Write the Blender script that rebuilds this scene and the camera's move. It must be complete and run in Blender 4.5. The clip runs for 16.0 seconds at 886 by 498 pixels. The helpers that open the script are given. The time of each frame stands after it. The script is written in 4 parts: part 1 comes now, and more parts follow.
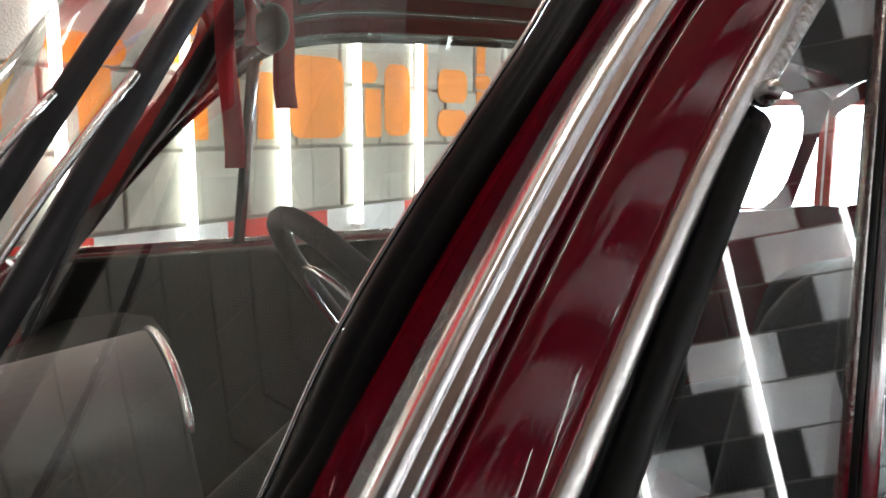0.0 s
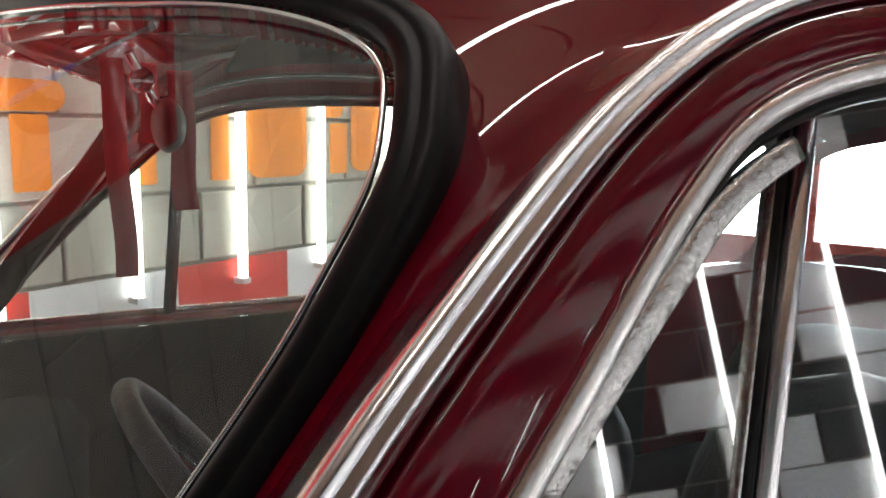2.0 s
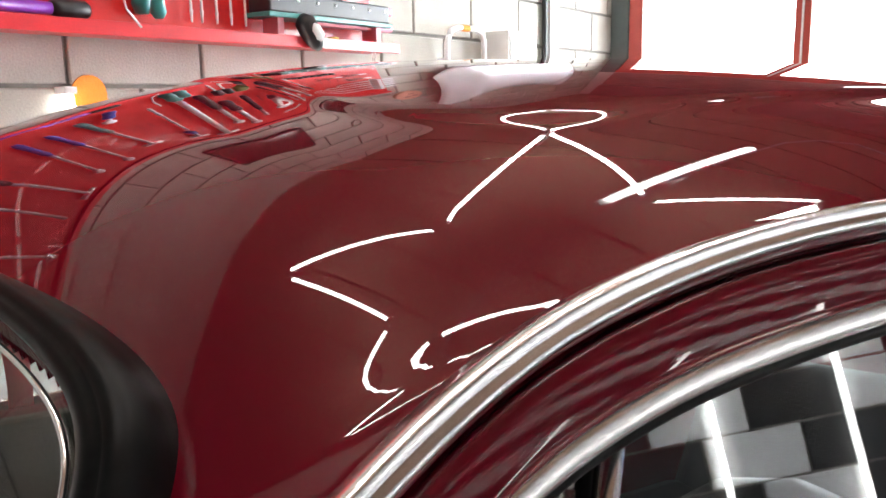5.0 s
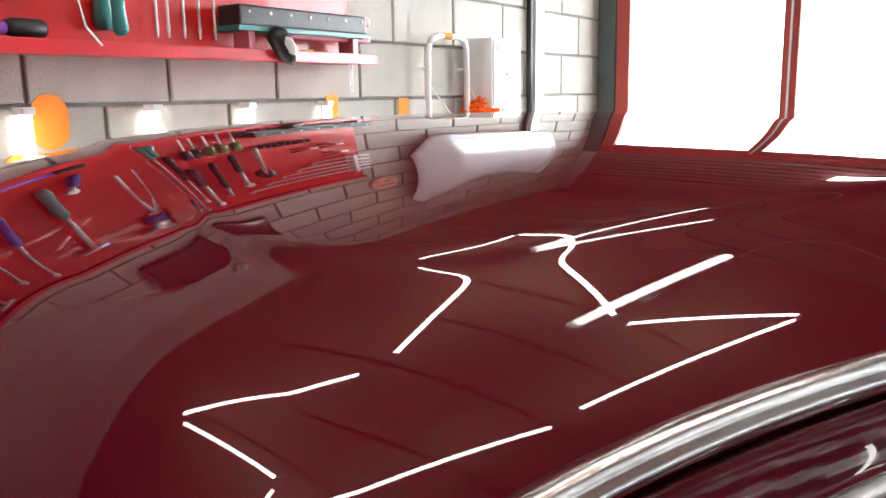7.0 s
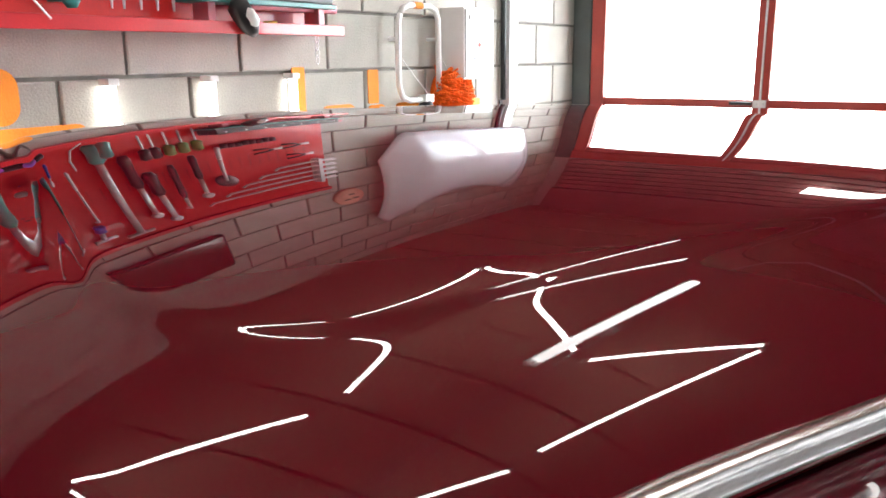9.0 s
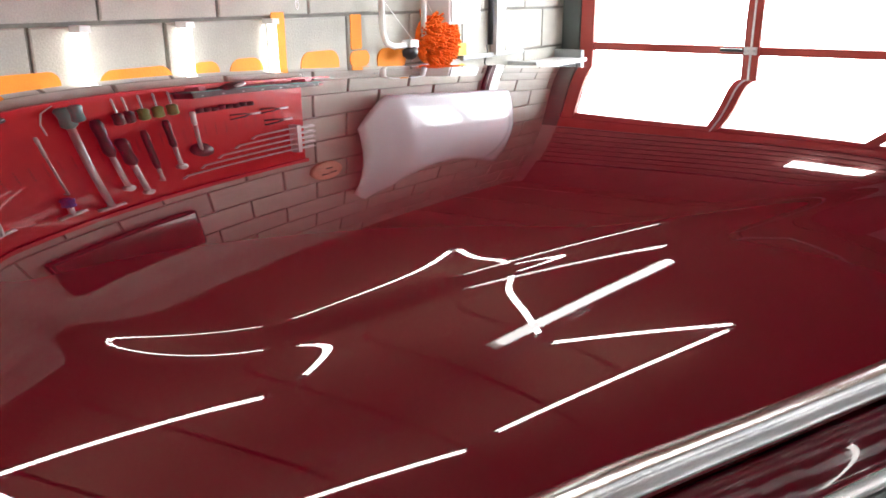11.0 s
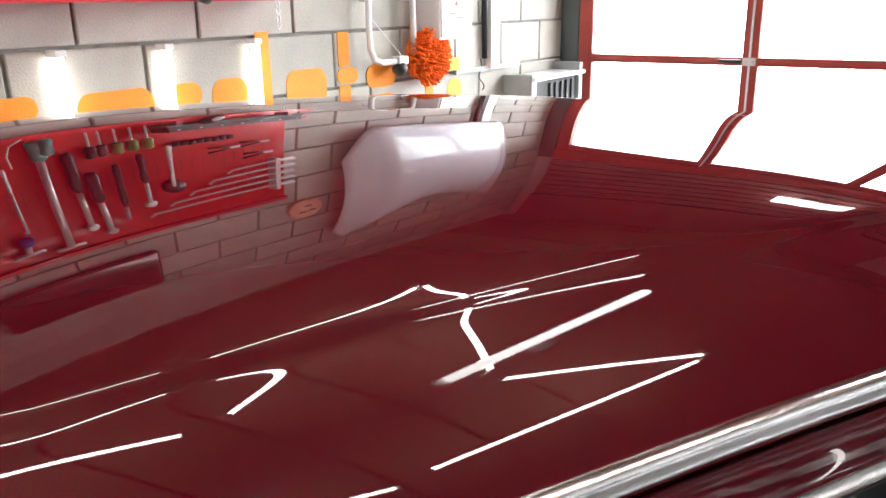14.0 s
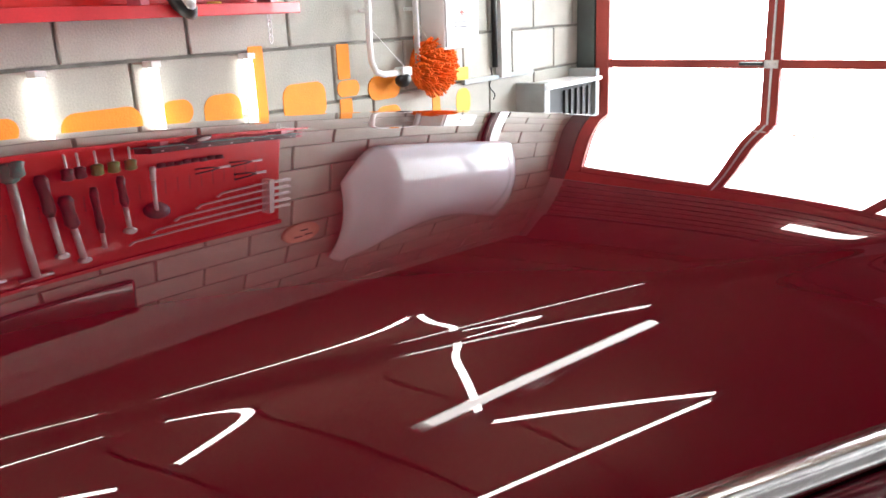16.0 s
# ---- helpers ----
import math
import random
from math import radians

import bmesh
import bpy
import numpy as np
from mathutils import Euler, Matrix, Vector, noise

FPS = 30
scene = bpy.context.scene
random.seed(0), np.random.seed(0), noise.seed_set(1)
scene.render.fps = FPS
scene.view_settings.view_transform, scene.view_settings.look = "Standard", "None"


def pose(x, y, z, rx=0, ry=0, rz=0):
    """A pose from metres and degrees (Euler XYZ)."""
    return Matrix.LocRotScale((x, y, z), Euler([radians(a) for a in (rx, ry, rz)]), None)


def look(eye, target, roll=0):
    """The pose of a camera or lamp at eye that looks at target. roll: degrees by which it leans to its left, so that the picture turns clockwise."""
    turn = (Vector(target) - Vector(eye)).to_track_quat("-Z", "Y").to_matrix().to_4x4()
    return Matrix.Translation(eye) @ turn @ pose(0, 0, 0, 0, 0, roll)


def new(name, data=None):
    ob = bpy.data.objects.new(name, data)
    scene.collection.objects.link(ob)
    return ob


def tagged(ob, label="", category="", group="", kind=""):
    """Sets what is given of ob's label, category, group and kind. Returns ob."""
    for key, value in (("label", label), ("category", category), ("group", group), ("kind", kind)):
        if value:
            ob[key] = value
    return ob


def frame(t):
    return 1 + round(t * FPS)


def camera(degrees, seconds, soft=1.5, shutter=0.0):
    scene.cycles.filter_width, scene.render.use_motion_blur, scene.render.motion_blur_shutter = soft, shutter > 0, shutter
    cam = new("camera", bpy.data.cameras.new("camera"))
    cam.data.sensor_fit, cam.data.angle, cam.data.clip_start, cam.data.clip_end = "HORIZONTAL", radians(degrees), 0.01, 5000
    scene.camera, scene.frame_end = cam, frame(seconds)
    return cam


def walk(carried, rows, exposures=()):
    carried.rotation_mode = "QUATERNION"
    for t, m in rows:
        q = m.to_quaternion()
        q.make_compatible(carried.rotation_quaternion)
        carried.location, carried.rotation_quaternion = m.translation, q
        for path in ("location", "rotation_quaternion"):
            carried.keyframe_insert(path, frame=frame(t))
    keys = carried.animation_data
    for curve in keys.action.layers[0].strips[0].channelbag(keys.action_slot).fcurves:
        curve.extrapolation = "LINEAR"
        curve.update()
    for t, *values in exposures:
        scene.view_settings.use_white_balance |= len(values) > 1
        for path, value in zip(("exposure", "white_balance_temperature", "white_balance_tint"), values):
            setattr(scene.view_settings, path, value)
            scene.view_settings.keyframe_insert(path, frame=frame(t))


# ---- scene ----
cam = camera(57.83, 16.0, soft=1.6)
PATH = [
    (0.0, (-2.551, 0.748, 1.212), (-0.932, 1.882, 0.909), 0.20),
    (0.5, (-2.535, 0.740, 1.235), (-0.910, 1.872, 0.957), 1.32),
    (1.0, (-2.487, 0.735, 1.273), (-0.871, 1.882, 1.003), 0.44),
    (1.5, (-2.424, 0.736, 1.309), (-0.805, 1.877, 1.029), 0.42),
    (2.0, (-2.398, 0.727, 1.352), (-0.775, 1.854, 1.039), 1.08),
    (2.5, (-2.351, 0.720, 1.387), (-0.742, 1.861, 1.054), -0.91),
    (3.0, (-2.338, 0.712, 1.405), (-0.721, 1.838, 1.063), -0.80),
    (3.5, (-2.321, 0.703, 1.424), (-0.712, 1.834, 1.060), -1.30),
    (4.0, (-2.305, 0.695, 1.449), (-0.697, 1.821, 1.068), -1.92),
    (4.5, (-2.283, 0.687, 1.471), (-0.680, 1.829, 1.115), -1.80),
    (5.0, (-2.269, 0.684, 1.496), (-0.654, 1.808, 1.139), -1.12),
    (7.5, (-2.158, 0.680, 1.574), (-0.536, 1.785, 1.189), -0.91),
    (8.0, (-2.145, 0.679, 1.583), (-0.518, 1.773, 1.188), -0.59),
    (8.5, (-2.132, 0.677, 1.592), (-0.501, 1.761, 1.186), -0.60),
    (9.0, (-2.121, 0.671, 1.600), (-0.490, 1.731, 1.135), -0.60),
    (11.5, (-2.078, 0.624, 1.638), (-0.477, 1.650, 1.019), -0.01),
    (12.0, (-2.069, 0.610, 1.646), (-0.469, 1.632, 1.018), 0.13),
    (12.5, (-2.062, 0.599, 1.653), (-0.464, 1.622, 1.020), 0.19),
    (13.0, (-2.046, 0.586, 1.659), (-0.444, 1.616, 1.048), -0.62),
    (13.5, (-2.025, 0.568, 1.658), (-0.429, 1.610, 1.055), -0.68),
    (14.0, (-2.003, 0.542, 1.661), (-0.424, 1.618, 1.071), -0.87),
    (14.5, (-1.980, 0.518, 1.663), (-0.428, 1.638, 1.083), -1.07),
    (15.0, (-1.944, 0.503, 1.665), (-0.408, 1.647, 1.088), -2.36),
    (15.5, (-1.898, 0.497, 1.664), (-0.365, 1.649, 1.096), -2.66),
    (16.0, (-1.854, 0.490, 1.661), (-0.326, 1.647, 1.091), -2.38),
]
walk(cam, [(t, look(eye, target, roll)) for t, eye, target, roll in PATH], exposures=[(0, 0.92), (1, 0.86), (2, 0.74), (3.5, 0.86), (4.5, 1.08), (5.2, 1.08), (7.5, 0.62), (9, 0.62), (11.5, 0.74), (14, 0.66), (16, 0.56)])

# ---- world and light ----
world = bpy.data.worlds.new("world")
scene.world = world
world.use_nodes = True
wt = world.node_tree
sky = wt.nodes.new("ShaderNodeTexSky")
sky.sky_type, sky.sun_disc = "NISHITA", False
sky.sun_elevation, sky.sun_rotation = radians(48), radians(100)
wt.nodes["Background"].inputs["Strength"].default_value = 0.12
wt.links.new(sky.outputs["Color"], wt.nodes["Background"].inputs["Color"])
sun_data = bpy.data.lights.new("sun", "SUN")
sun_data.energy, sun_data.angle, sun_data.color = 4.5, radians(0.5), (1, 0.96, 0.9)
sun = new("sun", sun_data)
sun.matrix_world = look((9, 1, 8), (4, 0, 0))

W = 2.5875        # face of the tool wall, at the room's drawing scale
HD = 3.964        # ceiling, at the room's drawing scale
H = 3.75          # ceiling
XE = 2.33         # plane of the garage doors
XW, YS = -5.2, -2.65
ROOM = Matrix.Translation((0.1165, 0.2301, 0.111)) @ Matrix.Scale(0.918, 4)     # from the room's drawing to the world


# ---- materials ----
def material(name, color, rough=0.5, metal=0.0, coat=0.0, noise_scale=0.0, noise_amount=0.0, bump=0.0, bump_scale=60.0,
             per_object=0.0, emit=0.0, fine=0.0, spec=0.5):
    m = bpy.data.materials.new(name)
    m.use_nodes = True
    n, l = m.node_tree.nodes, m.node_tree.links
    b = n["Principled BSDF"]
    b.inputs["Base Color"].default_value = (*color, 1)
    b.inputs["Roughness"].default_value = rough
    b.inputs["Metallic"].default_value = metal
    b.inputs["Coat Weight"].default_value = coat
    b.inputs["Coat Roughness"].default_value = 0.004
    b.inputs["Specular IOR Level"].default_value = spec
    if emit:
        b.inputs["Emission Color"].default_value = (*color, 1)
        b.inputs["Emission Strength"].default_value = emit
    tex = n.new("ShaderNodeTexCoord")
    out = None
    if noise_amount:
        big = n.new("ShaderNodeTexNoise")
        big.inputs["Scale"].default_value, big.inputs["Detail"].default_value = noise_scale, 6
        l.new(tex.outputs["Object"], big.inputs["Vector"])
        ramp = n.new("ShaderNodeMapRange")
        ramp.inputs["From Min"].default_value, ramp.inputs["From Max"].default_value = 0.3, 0.7
        ramp.inputs["To Min"].default_value, ramp.inputs["To Max"].default_value = 1 - noise_amount, 1 + noise_amount
        l.new(big.outputs["Fac"], ramp.inputs["Value"])
        out = ramp.outputs["Result"]
    if fine:
        sm = n.new("ShaderNodeTexNoise")
        sm.inputs["Scale"].default_value, sm.inputs["Detail"].default_value = noise_scale * 22 + 40, 3
        l.new(tex.outputs["Object"], sm.inputs["Vector"])
        r2 = n.new("ShaderNodeMapRange")
        r2.inputs["From Min"].default_value, r2.inputs["From Max"].default_value = 0.3, 0.7
        r2.inputs["To Min"].default_value, r2.inputs["To Max"].default_value = 1 - fine, 1 + fine
        l.new(sm.outputs["Fac"], r2.inputs["Value"])
        if out:
            mu = n.new("ShaderNodeMath")
            mu.operation = "MULTIPLY"
            l.new(out, mu.inputs[0]), l.new(r2.outputs["Result"], mu.inputs[1])
            out = mu.outputs[0]
        else:
            out = r2.outputs["Result"]
    if per_object:
        info = n.new("ShaderNodeObjectInfo")
        r3 = n.new("ShaderNodeMapRange")
        r3.inputs["To Min"].default_value, r3.inputs["To Max"].default_value = 1 - per_object, 1 + per_object
        l.new(info.outputs["Random"], r3.inputs["Value"])
        if out:
            mu = n.new("ShaderNodeMath")
            mu.operation = "MULTIPLY"
            l.new(out, mu.inputs[0]), l.new(r3.outputs["Result"], mu.inputs[1])
            out = mu.outputs[0]
        else:
            out = r3.outputs["Result"]
    if out:
        mix = n.new("ShaderNodeVectorMath")
        mix.operation = "SCALE"
        mix.inputs[0].default_value = color
        l.new(out, mix.inputs["Scale"])
        l.new(mix.outputs["Vector"], b.inputs["Base Color"])
    if bump:
        bn = n.new("ShaderNodeTexNoise")
        bn.inputs["Scale"].default_value, bn.inputs["Detail"].default_value = bump_scale, 5
        l.new(tex.outputs["Object"], bn.inputs["Vector"])
        bp = n.new("ShaderNodeBump")
        bp.inputs["Strength"].default_value, bp.inputs["Distance"].default_value = bump, 0.004
        l.new(bn.outputs["Fac"], bp.inputs["Height"])
        l.new(bp.outputs["Normal"], b.inputs["Normal"])
    return m


def glass_material(name, tint, shine=0.05):
    m = bpy.data.materials.new(name)
    m.use_nodes = True
    n, l = m.node_tree.nodes, m.node_tree.links
    n.remove(n["Principled BSDF"])
    tr, gl, mx, fr = (n.new("ShaderNodeBsdfTransparent"), n.new("ShaderNodeBsdfGlossy"), n.new("ShaderNodeMixShader"),
                      n.new("ShaderNodeLayerWeight"))
    fr.inputs["Blend"].default_value = 0.5
    po, mr = n.new("ShaderNodeMath"), n.new("ShaderNodeMapRange")
    po.operation = "POWER"
    po.inputs[1].default_value = 5.0
    mr.inputs["To Min"].default_value = shine
    l.new(fr.outputs["Facing"], po.inputs[0]), l.new(po.outputs[0], mr.inputs["Value"])
    tr.inputs["Color"].default_value = (*tint, 1)
    gl.inputs["Roughness"].default_value = 0.0
    l.new(mr.outputs["Result"], mx.inputs[0]), l.new(tr.outputs[0], mx.inputs[1]), l.new(gl.outputs[0], mx.inputs[2])
    l.new(mx.outputs[0], n["Material Output"].inputs["Surface"])
    return m


PAINT = material("maroon_paint", (0.115, 0.0016, 0.0095), 0.6, 0, 1.0, 0.9, 0.05, 0, spec=0.0)
PAINT.node_tree.nodes["Principled BSDF"].inputs["Coat IOR"].default_value = 1.56
CHROME = material("chrome", (0.93, 0.94, 0.96), 0.21, 1.0, 0, 9, 0.05, fine=0.03)
SATIN = material("satin_bright_metal", (0.88, 0.88, 0.87), 0.27, 1.0, 0, 12, 0.06, 0.05, 200, fine=0.03)
DULL = material("pitted_chrome", (0.62, 0.62, 0.61), 0.24, 1.0, 0, 14, 0.2, 0.35, 220, fine=0.12)
RUBBER = material("black_rubber", (0.006, 0.0065, 0.007), 0.38, 0, 0, 7, 0.3, 0.03, 180, fine=0.2, spec=0.15)
GLASS = glass_material("car_glass", (0.90, 0.93, 0.91), 0.155)
SIDEGLASS = glass_material("side_glass", (0.86, 0.90, 0.90), 0.13)
PANE = glass_material("window_pane", (0.95, 0.97, 0.97), 0.04)
BLOCK = material("concrete_block", (0.46, 0.445, 0.395), 0.9, 0, 0, 7, 0.09, 0.6, 130, 0.10, fine=0.09)
MORTAR = material("mortar", (0.24, 0.23, 0.205), 0.95, 0, 0, 12, 0.2, 0.5, 90)
WHITEBLOCK = material("white_painted_block", (0.80, 0.82, 0.84), 0.6, 0, 0, 8, 0.08, 0.5, 120, 0.08, fine=0.05)
DARKBLOCK = material("dark_painted_block", (0.022, 0.023, 0.025), 0.6, 0, 0, 8, 0.25, 0.5, 120, 0.3, fine=0.1)
ORANGE = material("orange_wall_paint", (0.95, 0.30, 0.02), 0.75, 0, 0, 14, 0.06, 0.4, 140, fine=0.05)
YELLOW = material("yellow_wall_paint", (0.95, 0.55, 0.08), 0.75, 0, 0, 14, 0.06, 0.4, 140, fine=0.05)
REDBAND = material("red_wall_paint", (0.72, 0.05, 0.03), 0.6, 0, 0, 10, 0.07, 0.3, 140, fine=0.05)
WHITEBAND = material("white_wall_paint", (0.78, 0.79, 0.80), 0.6, 0, 0, 10, 0.05, 0.3, 140, fine=0.04)
BOARD = material("red_tool_board", (0.62, 0.012, 0.010), 0.42, 0, 0.3, 5, 0.1, 0.05, 60, fine=0.04)
SHELFRED = material("red_shelf_paint", (0.66, 0.02, 0.03), 0.35, 0, 0.4, 6, 0.1, fine=0.04)
PINK = material("pink_plastic", (0.75, 0.24, 0.30), 0.4, 0, 0.2, 6, 0.05, fine=0.04)
STEEL = material("tool_steel", (0.80, 0.80, 0.80), 0.38, 0.55, 0, 30, 0.1, fine=0.06)
BLACKP = material("black_plastic", (0.015, 0.015, 0.017), 0.4, 0, 0, 18, 0.3, fine=0.1)
TEAL = material("teal_handle", (0.04, 0.26, 0.24), 0.4, 0, 0.2, 15, 0.1, fine=0.05)
GREEN = material("green_handle", (0.13, 0.22, 0.05), 0.4, 0, 0.2, 15, 0.1, fine=0.05)
BLUE = material("blue_handle", (0.03, 0.06, 0.35), 0.4, 0, 0.2, 15, 0.1, fine=0.05)
PURPLE = material("purple_handle", (0.20, 0.03, 0.34), 0.4, 0, 0.2, 15, 0.1, fine=0.05)
DOORRED = material("red_door_paint", (0.42, 0.055, 0.04), 0.55, 0, 0.1, 4, 0.14, 0.2, 70, fine=0.06)
SHUTTER = material("dusty_red_shutter", (0.26, 0.115, 0.105), 0.45, 0, 0.15, 4, 0.14, 0.2, 70, fine=0.06)
DARKSTEEL = material("dark_green_steel", (0.085, 0.10, 0.095), 0.5, 0, 0, 9, 0.12, 0.1, 90, fine=0.05)
GREYSTEEL = material("grey_steel", (0.34, 0.36, 0.36), 0.5, 0, 0, 9, 0.12, 0.1, 90, fine=0.05)
WHITEP = material("white_plastic", (0.80, 0.80, 0.79), 0.35, 0, 0.1, 9, 0.03, fine=0.03)
SILVER = material("silver_car_paint", (0.80, 0.80, 0.84), 0.35, 0.0, 1.0, 5, 0.04, fine=0.04)
MOP = material("orange_microfibre", (0.95, 0.17, 0.01), 0.95, 0, 0, 30, 0.25, 0.6, 200, fine=0.2)
PLANK = material("ceiling_board", (0.25, 0.155, 0.105), 0.8, 0, 0, 3, 0.12, 0.3, 60, fine=0.08)
FLOORM = material("concrete_floor", (0.20, 0.20, 0.19), 0.45, 0, 0, 2.2, 0.25, 0.25, 50, fine=0.12)
PLASTER = material("grey_plaster", (0.42, 0.42, 0.40), 0.9, 0, 0, 2.5, 0.12, 0.4, 80, fine=0.06)
LEATHER = material("black_leather", (0.006, 0.006, 0.007), 0.5, 0, 0, 10, 0.3, 0.4, 160, fine=0.15, spec=0.25)
DASH = material("dark_trim", (0.016, 0.018, 0.013), 0.6, 0, 0, 8, 0.25, 0.2, 120, fine=0.1, spec=0.2)
HOODGREY = material("grey_padding", (0.10, 0.105, 0.10), 0.45, 0, 0, 8, 0.2, 0.2, 140, fine=0.1)
LINER = material("headlining", (0.05, 0.045, 0.04), 0.9, 0, 0, 8, 0.1, 0.3, 200, fine=0.1)
RIBBON = material("red_ribbon", (0.42, 0.010, 0.025), 0.55, 0, 0, 12, 0.12, 0.2, 150, fine=0.06)
COPPER = material("copper_pad", (0.85, 0.46, 0.34), 0.7, 0, 0, 18, 0.15, 0.3, 120, fine=0.1)
SCREEN = material("dark_screen", (0.012, 0.010, 0.011), 0.15, 0, 0.5, 4, 0.1, fine=0.05)
ASPHALT = material("pale_concrete", (0.55, 0.55, 0.53), 0.85, 0, 0, 3, 0.2, 0.4, 90, fine=0.15)
TYRE = material("tyre_rubber", (0.02, 0.02, 0.02), 0.7, 0, 0, 8, 0.2, fine=0.1)
CARBLUE = material("blue_car_paint", (0.04, 0.10, 0.42), 0.35, 0, 1.0, 4, 0.05, fine=0.03)


def glow(name, color, strength):
    m = bpy.data.materials.new(name)
    m.use_nodes = True
    b = m.node_tree.nodes["Principled BSDF"]
    b.inputs["Base Color"].default_value = (*color, 1)
    b.inputs["Emission Color"].default_value = (*color, 1)
    b.inputs["Emission Strength"].default_value = strength
    return m


TUBE = glow("lit_led_tube", (1.0, 0.98, 0.95), 21.0)
WALLTUBE = glow("lit_wall_tube", (1.0, 0.98, 0.95), 5.5)
LAMP = glow("lit_diffuser", (1.0, 0.99, 0.97), 9.0)
DAY = glow("bright_daylight_backdrop", (0.96, 0.98, 1.0), 15.0)


# ---- mesh helpers ----
def part(name, bm, mat, parent=None, label="", smooth=False):
    me = bpy.data.meshes.new(name)
    bmesh.ops.recalc_face_normals(bm, faces=bm.faces)
    bm.to_mesh(me)
    bm.free()
    if mat:
        me.materials.append(mat)
    if smooth:
        for p in me.polygons:
            p.use_smooth = True
    ob = new(name, me)
    if parent:
        ob.parent = parent
        if parent.data is None:
            ob.matrix_parent_inverse = Matrix.Translation(-parent.location)
    if label:
        ob["label"] = label
    return ob


def thing(name, label, category, group="", kind="", at=(0, 0, 0)):
    ob = new(name)
    ob.location = at
    ob.empty_display_size = 0.1
    return tagged(ob, label, category, group, kind)


def add_box(bm, lo, hi, bevel=0.0):
    v = [bm.verts.new((x, y, z)) for x in (lo[0], hi[0]) for y in (lo[1], hi[1]) for z in (lo[2], hi[2])]
    fs = [bm.faces.new([v[i] for i in q]) for q in
          ((0, 1, 3, 2), (4, 6, 7, 5), (0, 4, 5, 1), (2, 3, 7, 6), (0, 2, 6, 4), (1, 5, 7, 3))]
    if bevel:
        es = list({e for f in fs for e in f.edges})
        bmesh.ops.bevel(bm, geom=es, offset=bevel, segments=2, affect="EDGES", profile=0.6)
    return bm


def box(lo, hi, bevel=0.0):
    return add_box(bmesh.new(), lo, hi, bevel)


def add_rod(bm, a, b, r, r2=None, seg=12, cap=True):
    a, b = Vector(a), Vector(b)
    r2 = r if r2 is None else r2
    t = (b - a).normalized()
    s = t.orthogonal().normalized()
    w = t.cross(s)
    ring = []
    for p, rr in ((a, r), (b, r2)):
        ring.append([bm.verts.new(p + (s * math.cos(2 * math.pi * i / seg) + w * math.sin(2 * math.pi * i / seg)) * rr) for i in range(seg)])
    for i in range(seg):
        bm.faces.new((ring[0][i], ring[0][(i + 1) % seg], ring[1][(i + 1) % seg], ring[1][i]))
    if cap:
        bm.faces.new(ring[0][::-1]), bm.faces.new(ring[1])
    return bm


def rod(a, b, r, r2=None, seg=12):
    return add_rod(bmesh.new(), a, b, r, r2, seg)


def spin(profile, centre, axis=(0, 0, 1), seg=24):
    """A turned shape: profile of (radius, height) along the axis."""
    bm = bmesh.new()
    t = Vector(axis).normalized()
    s = t.orthogonal().normalized()
    w = t.cross(s)
    rings = []
    for r, h in profile:
        rings.append([bm.verts.new(Vector(centre) + t * h + (s * math.cos(2 * math.pi * i / seg) + w * math.sin(2 * math.pi * i / seg)) * max(r, 1e-4))
                      for i in range(seg)])
    for a, b in zip(rings, rings[1:]):
        for i in range(seg):
            bm.faces.new((a[i], a[(i + 1) % seg], b[(i + 1) % seg], b[i]))
    bm.faces.new(rings[0][::-1]), bm.faces.new(rings[-1])
    return bm


def sweep(points, normals, profile, closed=False, scales=None):
    """Carries a closed profile of (across, out) along a line; out follows the normals."""
    bm = bmesh.new()
    pts = [Vector(p) for p in points]
    rings = []
    for i, p in enumerate(pts):
        a = pts[(i - 1) % len(pts)] if closed or i else p
        b = pts[(i + 1) % len(pts)] if closed or i < len(pts) - 1 else p
        t = (b - a).normalized()
        n = Vector(normals[i] if isinstance(normals, list) else normals)
        n = (n - t * n.dot(t)).normalized()
        s = t.cross(n)
        k = scales[i] if scales else 1.0
        rings.append([bm.verts.new(p + s * x * k + n * y) for x, y in profile])
    k = len(profile)
    pairs = list(zip(rings, rings[1:])) + ([(rings[-1], rings[0])] if closed else [])
    for a, b in pairs:
        for i in range(k):
            bm.faces.new((a[i], a[(i + 1) % k], b[(i + 1) % k], b[i]))
    if not closed:
        bm.faces.new(rings[0][::-1]), bm.faces.new(rings[-1])
    return bm


def rounded(w, h, n=5):
    """A half-round profile, w across and h out."""
    return [(w / 2 * math.cos(a), h * math.sin(a)) for a in [math.pi * i / n for i in range(n + 1)]] + [(-w / 2, -0.004), (w / 2, -0.004)]


def oval(w, h, n=10):
    return [(w / 2 * math.cos(2 * math.pi * i / n), h / 2 * math.sin(2 * math.pi * i / n)) for i in range(n)]


def curve_points(knots, n):
    """A smooth line through the knots (Catmull-Rom)."""
    k = [Vector(p) for p in knots]
    k = [k[0] * 2 - k[1]] + k + [k[-1] * 2 - k[-2]]
    out = []
    for i in range(1, len(k) - 2):
        for j in range(n):
            t = j / n
            a, b, c, d = k[i - 1], k[i], k[i + 1], k[i + 2]
            out.append(0.5 * ((2 * b) + (c - a) * t + (2 * a - 5 * b + 4 * c - d) * t * t + (3 * b - a - 3 * c + d) * t ** 3))
    out.append(k[-2])
    return out

